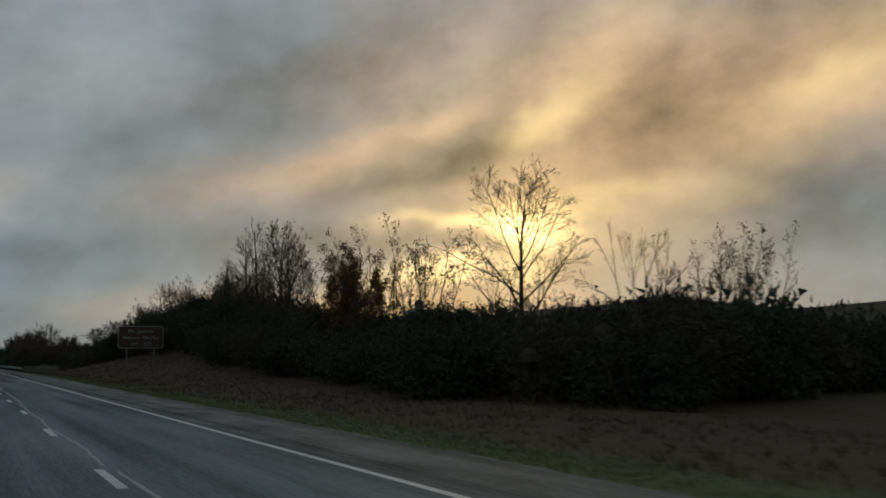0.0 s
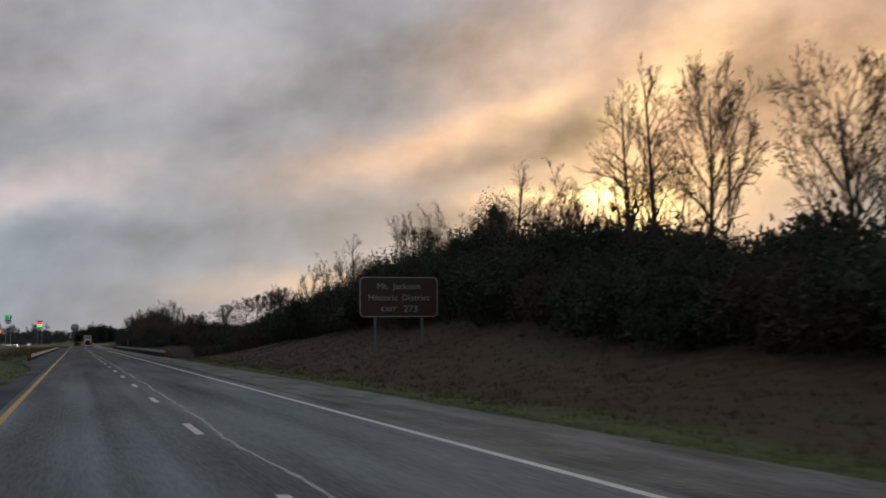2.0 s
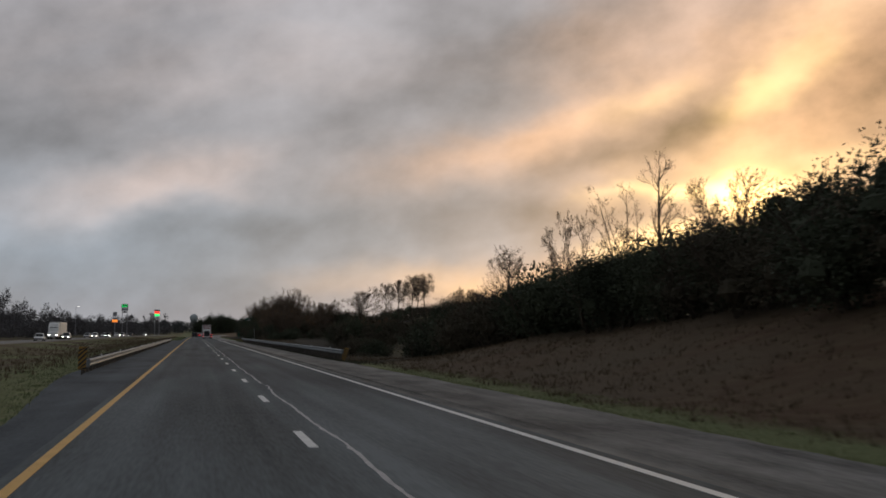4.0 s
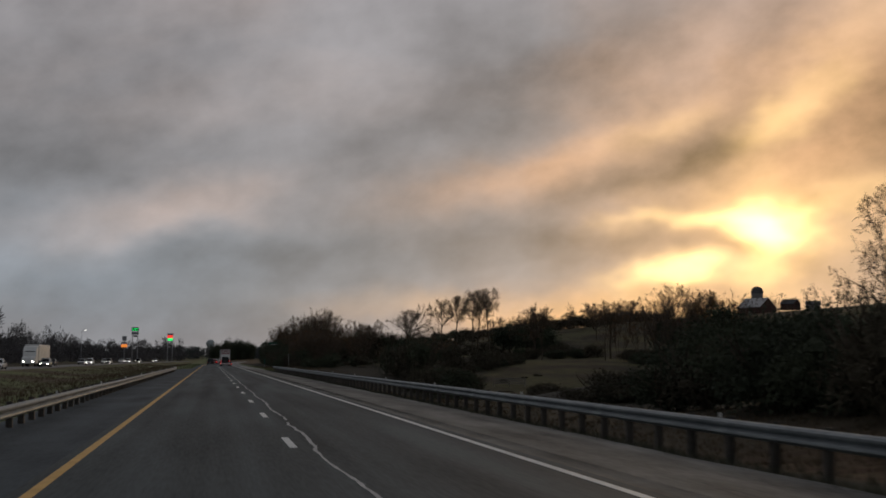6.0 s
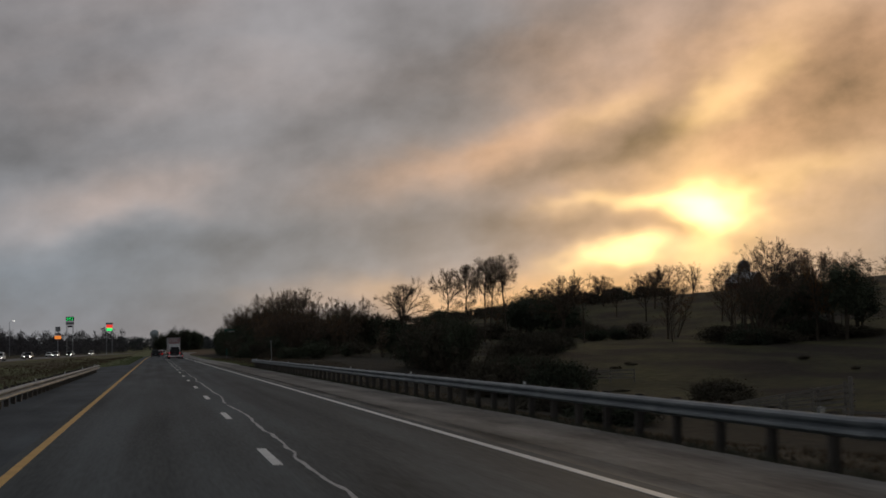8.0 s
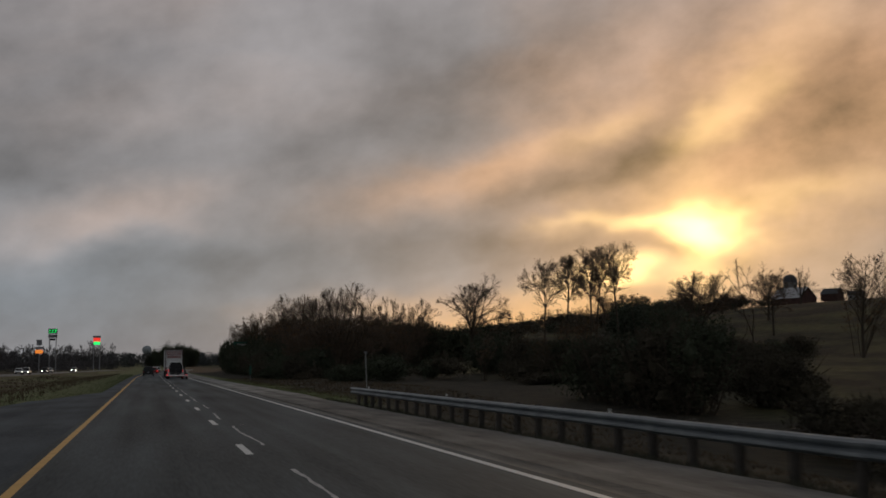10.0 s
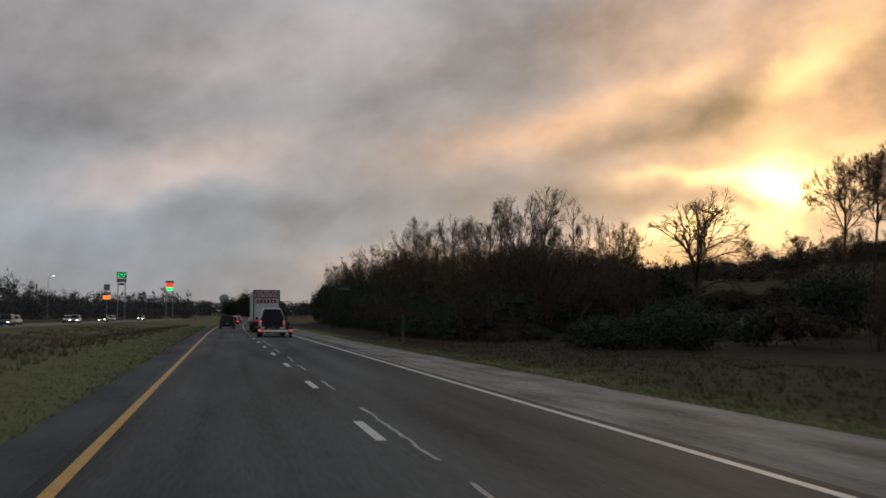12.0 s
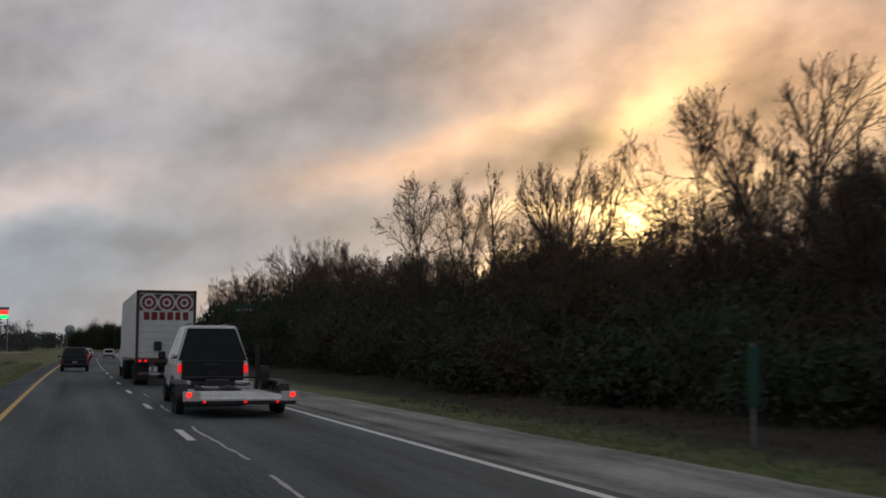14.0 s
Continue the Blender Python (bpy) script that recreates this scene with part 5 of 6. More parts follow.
def utility_car(x, y):
    """A tall two-tone car seen from behind: pale cabin and flanks, black tail, its length centred on y."""
    t = thing("utility_car", "tall white and black utility car towing a flat trailer, lamps lit", "car", "traffic ahead", at=pose(x, y, 0.004))
    a, w, belt, top = 2.5, 1.03, 1.30, 2.30
    rings = [ring_section(-a, w * 0.95, 0.62, belt - 0.06), ring_section(-a + 0.10, w * 0.99, 0.50, belt), ring_section(-a + 0.5, w, 0.46, belt), ring_section(0.7, w, 0.46, belt),
             ring_section(1.0, w, 0.46, belt - 0.05), ring_section(2.2, w * 0.97, 0.48, belt - 0.14), ring_section(a, w * 0.90, 0.55, belt - 0.30)]
    part("body", Form().loft(rings), WHITE_CAR, t, "pale silvery body sides")

    def ring(y0, y1, ww, z, c=0.12):
        return [(ww - c, y0, z), (ww, y0 + c, z), (ww, y1 - c, z), (ww - c, y1, z), (-ww + c, y1, z), (-ww, y1 - c, z), (-ww, y0 + c, z), (-ww + c, y0, z)]

    wb, wr = w * 0.97, w * 0.70
    part("cabin", Form().loft([ring(-a + 0.05, 1.15, wb, belt - 0.03), ring(-a + 0.50, 0.45, wr, top - 0.07), ring(-a + 0.60, 0.33, wr - 0.05, top - 0.01), ring(-a + 0.75, 0.2, wr - 0.16, top)]), WHITE_CAR, t, "white roof and pillars")
    zb, zr, g, h = belt + 0.0, top - 0.09, 0.97, 0.95
    rear = [(wb * g, -a + 0.05, zb), (-wb * g, -a + 0.05, zb), (-wr * h, -a + 0.49, zr), (wr * h, -a + 0.49, zr)][::-1]
    part("rear_window", plate_between(rear, 0.012, 0.015), TINTED, t, "large dark rear window")
    part("windscreen", plate_between([(wb * 0.92, 1.15, zb), (-wb * 0.92, 1.15, zb), (-wr * 0.92, 0.45, zr), (wr * 0.92, 0.45, zr)], 0.012, 0.08), TINTED, t)
    for s in (-1, 1):
        for p, q in ((0.04, 0.36), (0.38, 0.66), (0.68, 0.95)):
            lo, hi = lambda k: -a + 0.05 + (1.10 + a) * k, lambda k: -a + 0.50 + (a - 0.05) * k
            cs = [(s * wb, lo(p), zb), (s * wb, lo(q), zb), (s * wr, hi(q), zr), (s * wr, hi(p), zr)]
            part("side_window", plate_between(cs if s > 0 else cs[::-1], 0.012, 0.09), TINTED, t)
        part("tail_lamp", Form().box(s * 0.92, -a - 0.03, belt - 0.22, 0.085, 0.10, 0.23, 0.02), SMALL_LAMP, t, "lit red upright tail lamp")
        part("mirror", Form().box(s * (w + 0.16), 0.75, belt + 0.13, 0.22, 0.10, 0.24, 0.04), BLACK_PLASTIC, t, "black door mirror")
        part("bumper_end", Form().box(s * 0.80, -a - 0.06, 0.66, 0.46, 0.20, 0.16, 0.05), CHROME, t, "bright bumper end")
        part("arch_trim", Form().tube([(s * (w + 0.005), -1.5 + 0.47 * math.cos(k), 0.42 + 0.44 * math.sin(k)) for k in (0.1, 0.7, 1.3, 1.9, 2.5, 3.0)], [0.03] * 6, 5), BLACK_PLASTIC, t)
        part("door_handle", Form().box(s * (w + 0.012), -0.3, belt - 0.18, 0.03, 0.18, 0.04, 0.01), CHROME, t)
        part("door_gap", Form().box(s * (w + 0.001), 0.75, 0.92, 0.006, 0.014, 0.70).box(s * (w + 0.001), -0.45, 0.92, 0.006, 0.014, 0.70), BLACK_PRINT, t)
        part("head_lamp", Form().box(s * 0.72, a - 0.04, 0.86, 0.30, 0.12, 0.16, 0.03), REFLECTOR, t)
        for yy in (-1.5, 1.55):
            wheel(t, s * 0.92, yy, 0.38, 0.25)
    gate = part("tailgate", Form().box(0, -a - 0.02, belt - 0.31, 1.72, 0.08, 0.66, 0.04), DARK_PAINT, t, "black tailgate")
    part("handle", Form().box(0, -a - 0.065, belt - 0.12, 0.42, 0.03, 0.07, 0.01), BLACK_PLASTIC, gate)
    part("number_plate", Form().box(0, -a - 0.07, belt - 0.36, 0.31, 0.015, 0.15, 0.004), BLACK_PRINT, t, "dark blank number plate")
    part("rear_bumper", Form().box(0, -a - 0.08, 0.62, 1.25, 0.20, 0.17, 0.04), BLACK_PLASTIC, t)
    part("front_bumper", Form().box(0, a - 0.02, 0.60, 1.85, 0.16, 0.2, 0.05), CHROME, t)
    part("tow_bar", Form().box(0, -a - 0.30, 0.44, 0.09, 0.5, 0.09, 0.01), BLACK_PLASTIC, t)
    part("chassis", Form().box(0, 0, 0.46, 1.4, 4.5, 0.16, 0.03), BLACK_PLASTIC, t)
    for k in (-0.55, 0.55):
        part("roof_rail", Form().tube([(k, -1.6, top + 0.0), (k, -1.5, top + 0.05), (k, 0.0, top + 0.05), (k, 0.1, top)], [0.018] * 4, 6), BLACK_PLASTIC, t)


utility_car(RIGHT - 0.10, 513.6)


def flat_trailer(x, y):
    """A low car trailer with its tail at y."""
    t = thing("flatbed_trailer", "empty flatbed car trailer with a pale metal deck and lit lamps", "trailer", "traffic ahead", at=pose(x, y, 0.004))
    z = 0.50
    for k in range(9):
        part("deck_plank", Form().box(-0.96 + 0.24 * k, 2.52, z + 0.004 * (k % 2), 0.232, 4.6, 0.05, 0.008), DECK_METAL, t, "worn pale deck board")
    part("dovetail", Form().loft([[(-1.08, yy, zz), (1.08, yy, zz), (1.08, yy, zz - 0.04), (-1.08, yy, zz - 0.04)] for yy, zz in ((0.24, z + 0.02), (-0.10, z - 0.055))]), DECK_METAL, t, "sloping tail plate of the deck")
    part("rear_beam", Form().box(0, -0.06, z - 0.13, 2.62, 0.09, 0.11, 0.02), BLACK_PLASTIC, t, "black rear cross beam")
    for s in (-1, 1):
        part("side_beam", Form().box(s * 1.12, 2.5, z - 0.03, 0.09, 5.0, 0.18, 0.015), BLACK_PLASTIC, t)
        f = Form()
        prof = [(1.30, 0.48), (1.45, 0.76), (1.75, 0.84), (3.35, 0.84), (3.65, 0.76), (3.80, 0.48)]
        f.loft([[(s * 1.12, p, q), (s * 1.38, p, q), (s * 1.40, p, q - 0.03), (s * 1.40, p, q - 0.10), (s * 1.38, p, q - 0.10), (s * 1.12, p, q - 0.035)] for p, q in prof])
        part("fender", f, BLACK_PLASTIC, t, "black wheel fender")
        for yy in (2.1, 3.0):
            wheel(t, s * 1.26, yy, 0.34, 0.20)
        part("corner_plate", Form().box(s * 1.16, -0.085, z + 0.01, 0.40, 0.05, 0.24, 0.015), DECK_METAL, t, "pale metal corner plate")
        part("tail_lamp", Form().box(s * 1.22, -0.125, z + 0.05, 0.09, 0.04, 0.10, 0.03), TAIL_LAMP, t, "lit red tail lamp")
        part("marker_lamp", Form().box(s * 0.86, -0.115, z - 0.12, 0.06, 0.03, 0.05), SMALL_LAMP, t)
        ramp = part("ramp", Form().box(s * 0.45, 4.15, z + 0.10, 0.05, 0.9, 0.05).box(s * 0.45 + 0.34, 4.15, z + 0.10, 0.05, 0.9, 0.05), DECK_METAL, t, "pale steel loading ramp lying on the deck")
        for k in range(5):
            part("rung", Form().box(s * 0.45 + 0.17, 3.78 + 0.18 * k, z + 0.10, 0.34, 0.04, 0.03), DECK_METAL, ramp)
    part("marker_lamp", Form().box(0.1, -0.115, z - 0.12, 0.06, 0.03, 0.05), SMALL_LAMP, t)
    part("winch_post", Form().box(1.04, 4.6, z + 0.62, 0.10, 0.10, 1.25, 0.02), BLACK_PLASTIC, t, "black upright post")
    spare = part("spare_tyre", Form().disc((0, 0, 0), 0.33, 0.20, 0, 20, 0.18), RUBBER, t, "spare tyre on the side rail")
    spare.matrix_basis = pose(1.16, 4.05, z + 0.36)
    part("front_rail", Form().tube([(-1.0, 4.75, z), (-1.0, 4.75, z + 0.35), (1.0, 4.75, z + 0.35), (1.0, 4.75, z)], [0.03] * 4, 6), BLACK_PLASTIC, t)
    part("tool_box", Form().box(-0.05, 4.5, z + 0.17, 0.62, 0.34, 0.28, 0.04), BLACK_PLASTIC, t, "black winch box")
    f = Form()
    f.loft([[(-0.75 + 0.55 * k, 3.55 + 0.05 * math.sin(3 * k) + dy, z + 0.03 + dz * (0.6 + 0.4 * math.cos(4 * k))) for dy, dz in ((-0.28, 0.0), (-0.2, 0.12), (0.0, 0.16), (0.2, 0.1), (0.3, 0.0))] for k in (0, 0.5, 1.0, 1.6, 2.2)])
    part("tarpaulin", f, BLACK_PLASTIC, t, "dark crumpled sheet on the deck", True)
    for s in (-1, 1):
        part("tongue", Form().tube([(s * 0.9, 4.8, z - 0.1), (0, 6.2, z - 0.16)], [0.05, 0.05], 6), BLACK_PLASTIC, t)


flat_trailer(RIGHT - 0.05, 505.4)


def box_truck(x, y, label, group, turn=0.0, printed=True, headlights=False):
    """An articulated lorry, its rear doors at y before the turn."""
    t = thing("articulated_truck", label, "truck", group, at=pose(x, y, 0.004, 0, 0, turn))
    w, z0, z1, L = 1.30, 1.15, 4.20, 16.0
    part("box", Form().box(0, L / 2, (z0 + z1) / 2, 2 * w, L - 0.1, z1 - z0, 0.03), WHITE_SHELL, t, "white trailer box")
    for k in range(13):
        for s in (-1, 1):
            part("side_rivet_strip", Form().box(s * (w + 0.006), 0.9 + 1.22 * k, (z0 + z1) / 2, 0.016, 0.06, z1 - z0 - 0.1), WHITE_SHELL, t)
    if printed:
        fr = DARK_RED_FRAME
        part("rear_frame", Form().box(0, -0.02, z1 - 0.06, 2 * w, 0.14, 0.14, 0.02).box(-w + 0.05, -0.02, (z0 + z1) / 2, 0.11, 0.14, z1 - z0, 0.02).box(w - 0.05, -0.02, (z0 + z1) / 2, 0.11, 0.14, z1 - z0, 0.02), fr, t, "dark rear door frame")
        d = part("rear_door", Form().box(0, -0.03, (z0 + z1) / 2 - 0.03, 2.36, 0.06, z1 - z0 - 0.2, 0.01), WHITE_SHELL, t, "white roll-up rear door")
        for k in range(5):
            part("slat_joint", Form().box(0, -0.061, z0 + 0.30 + 0.30 * k, 2.30, 0.006, 0.012), PANEL_GREY, d)
        part("print_band", Form().box(0, -0.066, z1 - 0.53, 2.34, 0.008, 0.72), fr, t, "dark maroon printed band")
        for k in (-1, 0, 1):
            c = (k * 0.77, -0.074, z1 - 0.53)
            part("white_disc", Form().disc(c, 0.39, 0.008, 1, 32, 0.0), WHITE_SHELL, t)
            part("red_ring", Form().disc((c[0], -0.082, c[2]), 0.31, 0.008, 1, 32, 0.19), RED_PRINT, t)
            part("red_dot", Form().disc((c[0], -0.082, c[2]), 0.10, 0.008, 1, 20, 0.0), RED_PRINT, t)
        for k, ww in enumerate((0.24, 0.26, 0.24, 0.25, 0.22, 0.24)):
            part("letter_bar", Form().box(-0.86 + 0.34 * k, -0.068, z1 - 1.13, ww, 0.010, 0.36), RED_PRINT, t)
        part("door_box", Form().box(-0.35, -0.13, 1.75, 0.32, 0.14, 0.40, 0.02), BLACK_PLASTIC, t)
    part("sill", Form().box(0, -0.02, z0 - 0.06, 2 * w, 0.16, 0.20, 0.02), DARK_RED_FRAME, t)
    part("underride_guard", Form().box(0, 0.0, 0.52, 2.3, 0.10, 0.12, 0.02).box(-0.55, 0.03, 0.82, 0.10, 0.08, 0.6).box(0.55, 0.03, 0.82, 0.10, 0.08, 0.6), GALVANISED, t, "steel guard below the doors")
    for k in range(5):
        part("reflective_tape", Form().box(-0.92 + 0.46 * k, -0.056, 0.52, 0.44, 0.006, 0.06), RED_PRINT if k % 2 == 0 and printed else REFLECTOR, t)
    for s in (-1, 1):
        for k in (0, 1):
            part("tail_lamp", Form().box(s * (1.10 - 0.24 * k), -0.11, z0 - 0.06, 0.12, 0.03, 0.10, 0.01), SMALL_LAMP, t, "lit red lamp")
        part("mud_flap", Form().box(s * 0.98, 0.55, 0.62, 0.62, 0.02, 0.72), BLACK_PLASTIC, t)
        for yy in (1.2, 2.5, 13.4, 14.7):
            for xx in (0.82, 1.14):
                wheel(t, s * xx, yy, 0.50, 0.26, GALVANISED)
        wheel(t, s * 1.10, 19.2, 0.50, 0.30, GALVANISED)
    part("chassis", Form().box(0, 7.8, 1.0, 1.0, 15.4, 0.28, 0.02).box(0, 17.0, 0.85, 0.9, 6.0, 0.24, 0.02), BLACK_PLASTIC, t)
    f = Form()
    f.loft([[(s * 1.22, yy, z) for s, z in ((1, 0.6), (1, zt - 0.12), (0.88, zt), (-0.88, zt), (-1, zt - 0.12), (-1, 0.6))] for yy, zt in ((16.4, 3.9), (18.2, 3.8), (18.9, 2.9), (19.0, 1.9), (20.6, 1.7), (20.75, 1.2))])
    cab = part("cab", f, WHITE_SHELL, t, "white tractor cab")
    part("windscreen", Form().loft([[(x, 18.66 + 0.25 * (1 - k), z) for x, z in ((-1.0, 2.1), (1.0, 2.1), (0.9, 2.95), (-0.9, 2.95))] for k in (0, 1)]), TINTED, cab)
    for s in (-1, 1):
        part("head_lamp", Form().box(s * 0.85, 20.72, 1.0, 0.34, 0.1, 0.2, 0.03), HEAD_LAMP if headlights else REFLECTOR, t)
    return t


box_truck(RIGHT + 0.08, 532.0, "white articulated truck with red ring prints on its rear doors", "traffic ahead")
car(LEFT, 569.0, 0, (4.7, 1.95, 1.72), DARK_PAINT, DARK_PAINT, "black sport-utility car driving ahead in the inner lane", "traffic ahead", boxy=0.9, tail=False)
car(LEFT + bend(640), 640, 0, (4.6, 1.85, 1.5), RED_CAR, RED_CAR, "dark red sedan in the row of traffic ahead", "traffic ahead")
car(LEFT + bend(662), 662, -1.1, (4.7, 1.9, 1.6), WHITE_CAR, WHITE_CAR, "white sedan in the inner lane of the traffic ahead", "traffic ahead", tail=False)
car(RIGHT + bend(690), 690, -1.3, (4.7, 1.9, 1.55), WHITE_CAR, WHITE_CAR, "white car in the outer lane of the traffic ahead", "traffic ahead", boxy=0.6, tail=False)
car(LEFT + bend(712), 712, -1.5, (4.7, 1.9, 1.65), WHITE_CAR, WHITE_CAR, "white sport-utility car in the row of traffic ahead", "traffic ahead", boxy=0.8, tail=False)
car(RIGHT + bend(760), 760, -1.8, (4.6, 1.85, 1.5), SILVER_CAR, SILVER_CAR, "silver car far along the traffic ahead", "traffic ahead")
# oncoming vehicles across the median
box_truck(-31.6, 470.0, "white articulated truck coming the other way with head lamps lit", "oncoming traffic", 180, False, True)
for n, (x, y, paint) in enumerate(((-28.2, 395, WHITE_CAR), (-28.3, 448, SILVER_CAR), (-31.8, 486, DARK_PAINT), (-28.2, 532, WHITE_CAR), (-31.8, 548, SILVER_CAR), (-28.2, 585, NAVY_PAINT),
                                   (-31.8, 612, WHITE_CAR), (-28.2, 655, SILVER_CAR), (-31.8, 672, WHITE_CAR), (-28.2, 700, DARK_PAINT), (-31.8, 748, WHITE_CAR), (-28.2, 790, SILVER_CAR))):
    car(x + bend(y), y, 180 - (y - 500) / 148 if y > 500 else 180, (4.6, 1.86, 1.52 + 0.16 * (n % 2)), paint, paint,
        ("oncoming sedan with lit head lamps across the median", "oncoming sport-utility car with lit head lamps across the median")[n % 2], "oncoming traffic", True, False, 0.8 * (n % 2))

# ---- signs of the service area, left of the far bend ----
def tall_sign(name, label, x, y, middle, local):
    """An empty whose height local stands at middle, and how far below it the ground lies."""
    t = thing(name, label, "sign", "roadside advertising signs", at=pose(x, y, middle - local))
    return t, ground_z(x, y) - middle + local - 0.3


t, foot = tall_sign("fuel_price_sign", "tall fuel sign with lit green digits on two pale poles", -42, 950, 18.6, 13.0)
for s in (-1, 1):
    part("pole", Form().tube([(s * 1.5, 0.4, foot), (s * 1.5, 0.4, 13.4)], [0.2, 0.2], 8), PANEL_GREY, t)
part("price_panel", Form().box(0, 0, 13.0, 4.1, 0.5, 2.3, 0.06), BLACK_PRINT, t, "black price panel")
for px, pz, size, mark in ((-1.4, 12.2, 2.2, "2"), (-0.74, 12.2, 2.2, "."), (-0.1, 12.2, 2.2, "9"), (1.0, 12.2, 2.2, "3"), (1.75, 13.1, 1.0, "9")):
    written(mark, size, LED_GREEN, t, px, -0.27, pz, "price_digit", 0.85)
part("name_panel", Form().box(0, 0, 10.7, 4.1, 0.5, 1.5, 0.06), PANEL_GREY, t)
part("lower_panel", Form().box(0, 0, 9.1, 2.2, 0.4, 0.9, 0.05), BLACK_PRINT, t)
t, foot = tall_sign("food_sign", "tall pole sign with a lit orange panel below a dark square", -48, 950, 9.0, 6.9)
part("pole", Form().tube([(0, 0.4, foot), (0, 0.4, 10.4)], [0.2, 0.2], 8), PANEL_GREY, t)
part("top_panel", Form().box(0, 0, 11.2, 2.5, 0.4, 2.6, 0.05), PANEL_GREY, t)
part("name_panel", Form().box(0, 0, 8.6, 3.4, 0.4, 1.1, 0.2), PANEL_GREY, t)
part("lit_panel", Form().box(0, 0, 6.9, 3.3, 0.4, 1.6, 0.2), LIT_ORANGE, t, "lit orange panel")
t, foot = tall_sign("station_sign", "tall sign with a lit red panel above a green one", -22, 950, 13.9, 9.4)
for s in (-1, 1):
    part("pole", Form().tube([(s * 1.4, 0.3, foot), (s * 1.4, 0.3, 10.8)], [0.18, 0.18], 8), PANEL_GREY, t)
part("oval_panel", Form().box(0, 0, 11.4, 3.6, 0.4, 1.0, 0.3), PANEL_GREY, t)
part("lit_panel", Form().box(0, -0.05, 10.0, 3.2, 0.4, 1.7, 0.06), LED_RED, t, "lit red panel")
part("price_panel", Form().box(0, -0.05, 8.4, 2.9, 0.4, 1.3, 0.06), LED_GREEN, t, "lit green panel")
z = ground_z(-72, 950)
t = thing("street_lamp", "tall lit street lamp beyond the oncoming lanes", "street lamp", at=pose(-72, 950, z))
part("pole", Form().tube([(0, 0, -0.3), (0, 0, 17.2 - z), (0.6, 0, 17.8 - z), (1.6, 0, 18.0 - z)], [0.14, 0.09, 0.06, 0.05], 7), PANEL_GREY, t)
part("lamp_head", Form().box(1.9, 0, 17.9 - z, 1.0, 0.3, 0.12, 0.03), STREET_LIGHT, t, "lit lamp head")

# ---- water tower, farm and pasture ----
t = thing("water_tower", "pale water tower with a bulbous tank above distant trees", "water tower", at=pose(0, 2050, ground_z(0, 2050)) @ Matrix.Diagonal((0.75, 0.75, 1.0, 1)))
rings = [[(r * math.cos(6.2832 * k / 24), r * math.sin(6.2832 * k / 24), z) for k in range(24)] for r, z in ((2.6, 10), (5.5, 12), (8.0, 15), (8.6, 17.5), (7.6, 20.5), (4.6, 22.6), (0.4, 23.4))]
part("tank", Form().loft(rings), TOWER_PAINT, t, smooth=True)
part("stem", Form().tube([(0, 0, -1), (0, 0, 4), (0, 0, 11)], [3.4, 2.0, 2.0], 16), TOWER_PAINT, t)


def gabled(name, label, x, y, turn, L, Wd, wall, ridge, wall_mat, roof_mat, windows=0):
    """A building with a pitched roof; its long side lies along x before the turn."""
    t = thing(name, label, "building", at=pose(x, y, min(ground_z(x, y), ground_z(x - 5, y)) - 0.3, 0, 0, turn))
    h = Form()
    ring = [(-Wd / 2, 0), (Wd / 2, 0), (Wd / 2, wall), (0, ridge), (-Wd / 2, wall)]
    part("wall", h.loft([[(s * L / 2, p, q) for p, q in ring] for s in (-1, 1)]), wall_mat, t)
    for s in (-1, 1):
        slope = (wall - ridge) / (Wd / 2)
        a, b = (0.0, ridge + 0.14), (s * (Wd / 2 + 0.5), ridge + 0.14 + slope * (Wd / 2 + 0.5))
        roof = part("roof", Form().loft([[(e, a[0], a[1]), (e, b[0], b[1]), (e, b[0], b[1] - 0.12), (e, a[0], a[1] - 0.12)] for e in (-L / 2 - 0.4, L / 2 + 0.4)]), roof_mat, t)
        for k in range(int(L / 2.4)):
            e = -L / 2 + 1.2 + 2.4 * k
            part("roof_seam", Form().loft([[(e - 0.04, a[0], a[1]), (e + 0.04, a[0], a[1]), (e + 0.04, a[0], a[1] + 0.06), (e - 0.04, a[0], a[1] + 0.06)],
                                           [(e - 0.04, b[0], b[1]), (e + 0.04, b[0], b[1]), (e + 0.04, b[0], b[1] + 0.06), (e - 0.04, b[0], b[1] + 0.06)]]), roof_mat, roof)
    for k in range(windows):
        px = -L / 2 + L * (k + 0.5) / windows
        wdw = part("window", Form().box(px, -Wd / 2 - 0.02, wall * 0.55, 1.0, 0.10, 1.3, 0.02), HOUSE_WALL, t)
        part("pane", Form().box(px, -Wd / 2 - 0.075, wall * 0.55, 0.8, 0.02, 1.1), TINTED, wdw)
    return t


gabled("barn", "old red barn with pale tin roof on the hill", 357, 976, -68, 20, 15, 6.0, 12.0, BARN_WALL, BARN_ROOF)
gabled("barn", "small dark lean barn beside the silo on the hill", 379, 972, -60, 10, 8, 4.0, 7.0, BARN_WALL, SHINGLE)
gabled("house", "small white farm cottage on the hill", 402, 985, -30, 9, 7, 3.2, 5.6, HOUSE_WALL, SHINGLE, 3)
gabled("house", "farmhouse with a dark hipped roof on the hill", 205, 800, 55, 11, 10, 3.6, 7.2, HOUSE_WALL, SHINGLE, 4)
gabled("shed", "long low farm shed with a tin roof in the pasture", 255, 930, -16, 26, 9, 2.8, 4.4, BARN_WALL, BARN_ROOF)
t = thing("silo", "round concrete silo with a domed cap beside the barn", "silo", at=pose(369, 1001, ground_z(369, 1001) - 0.5))
part("shaft", Form().tube([(0, 0, 0), (0, 0, 14.0)], [4.0, 4.0], 24), SILO_WALL, t)
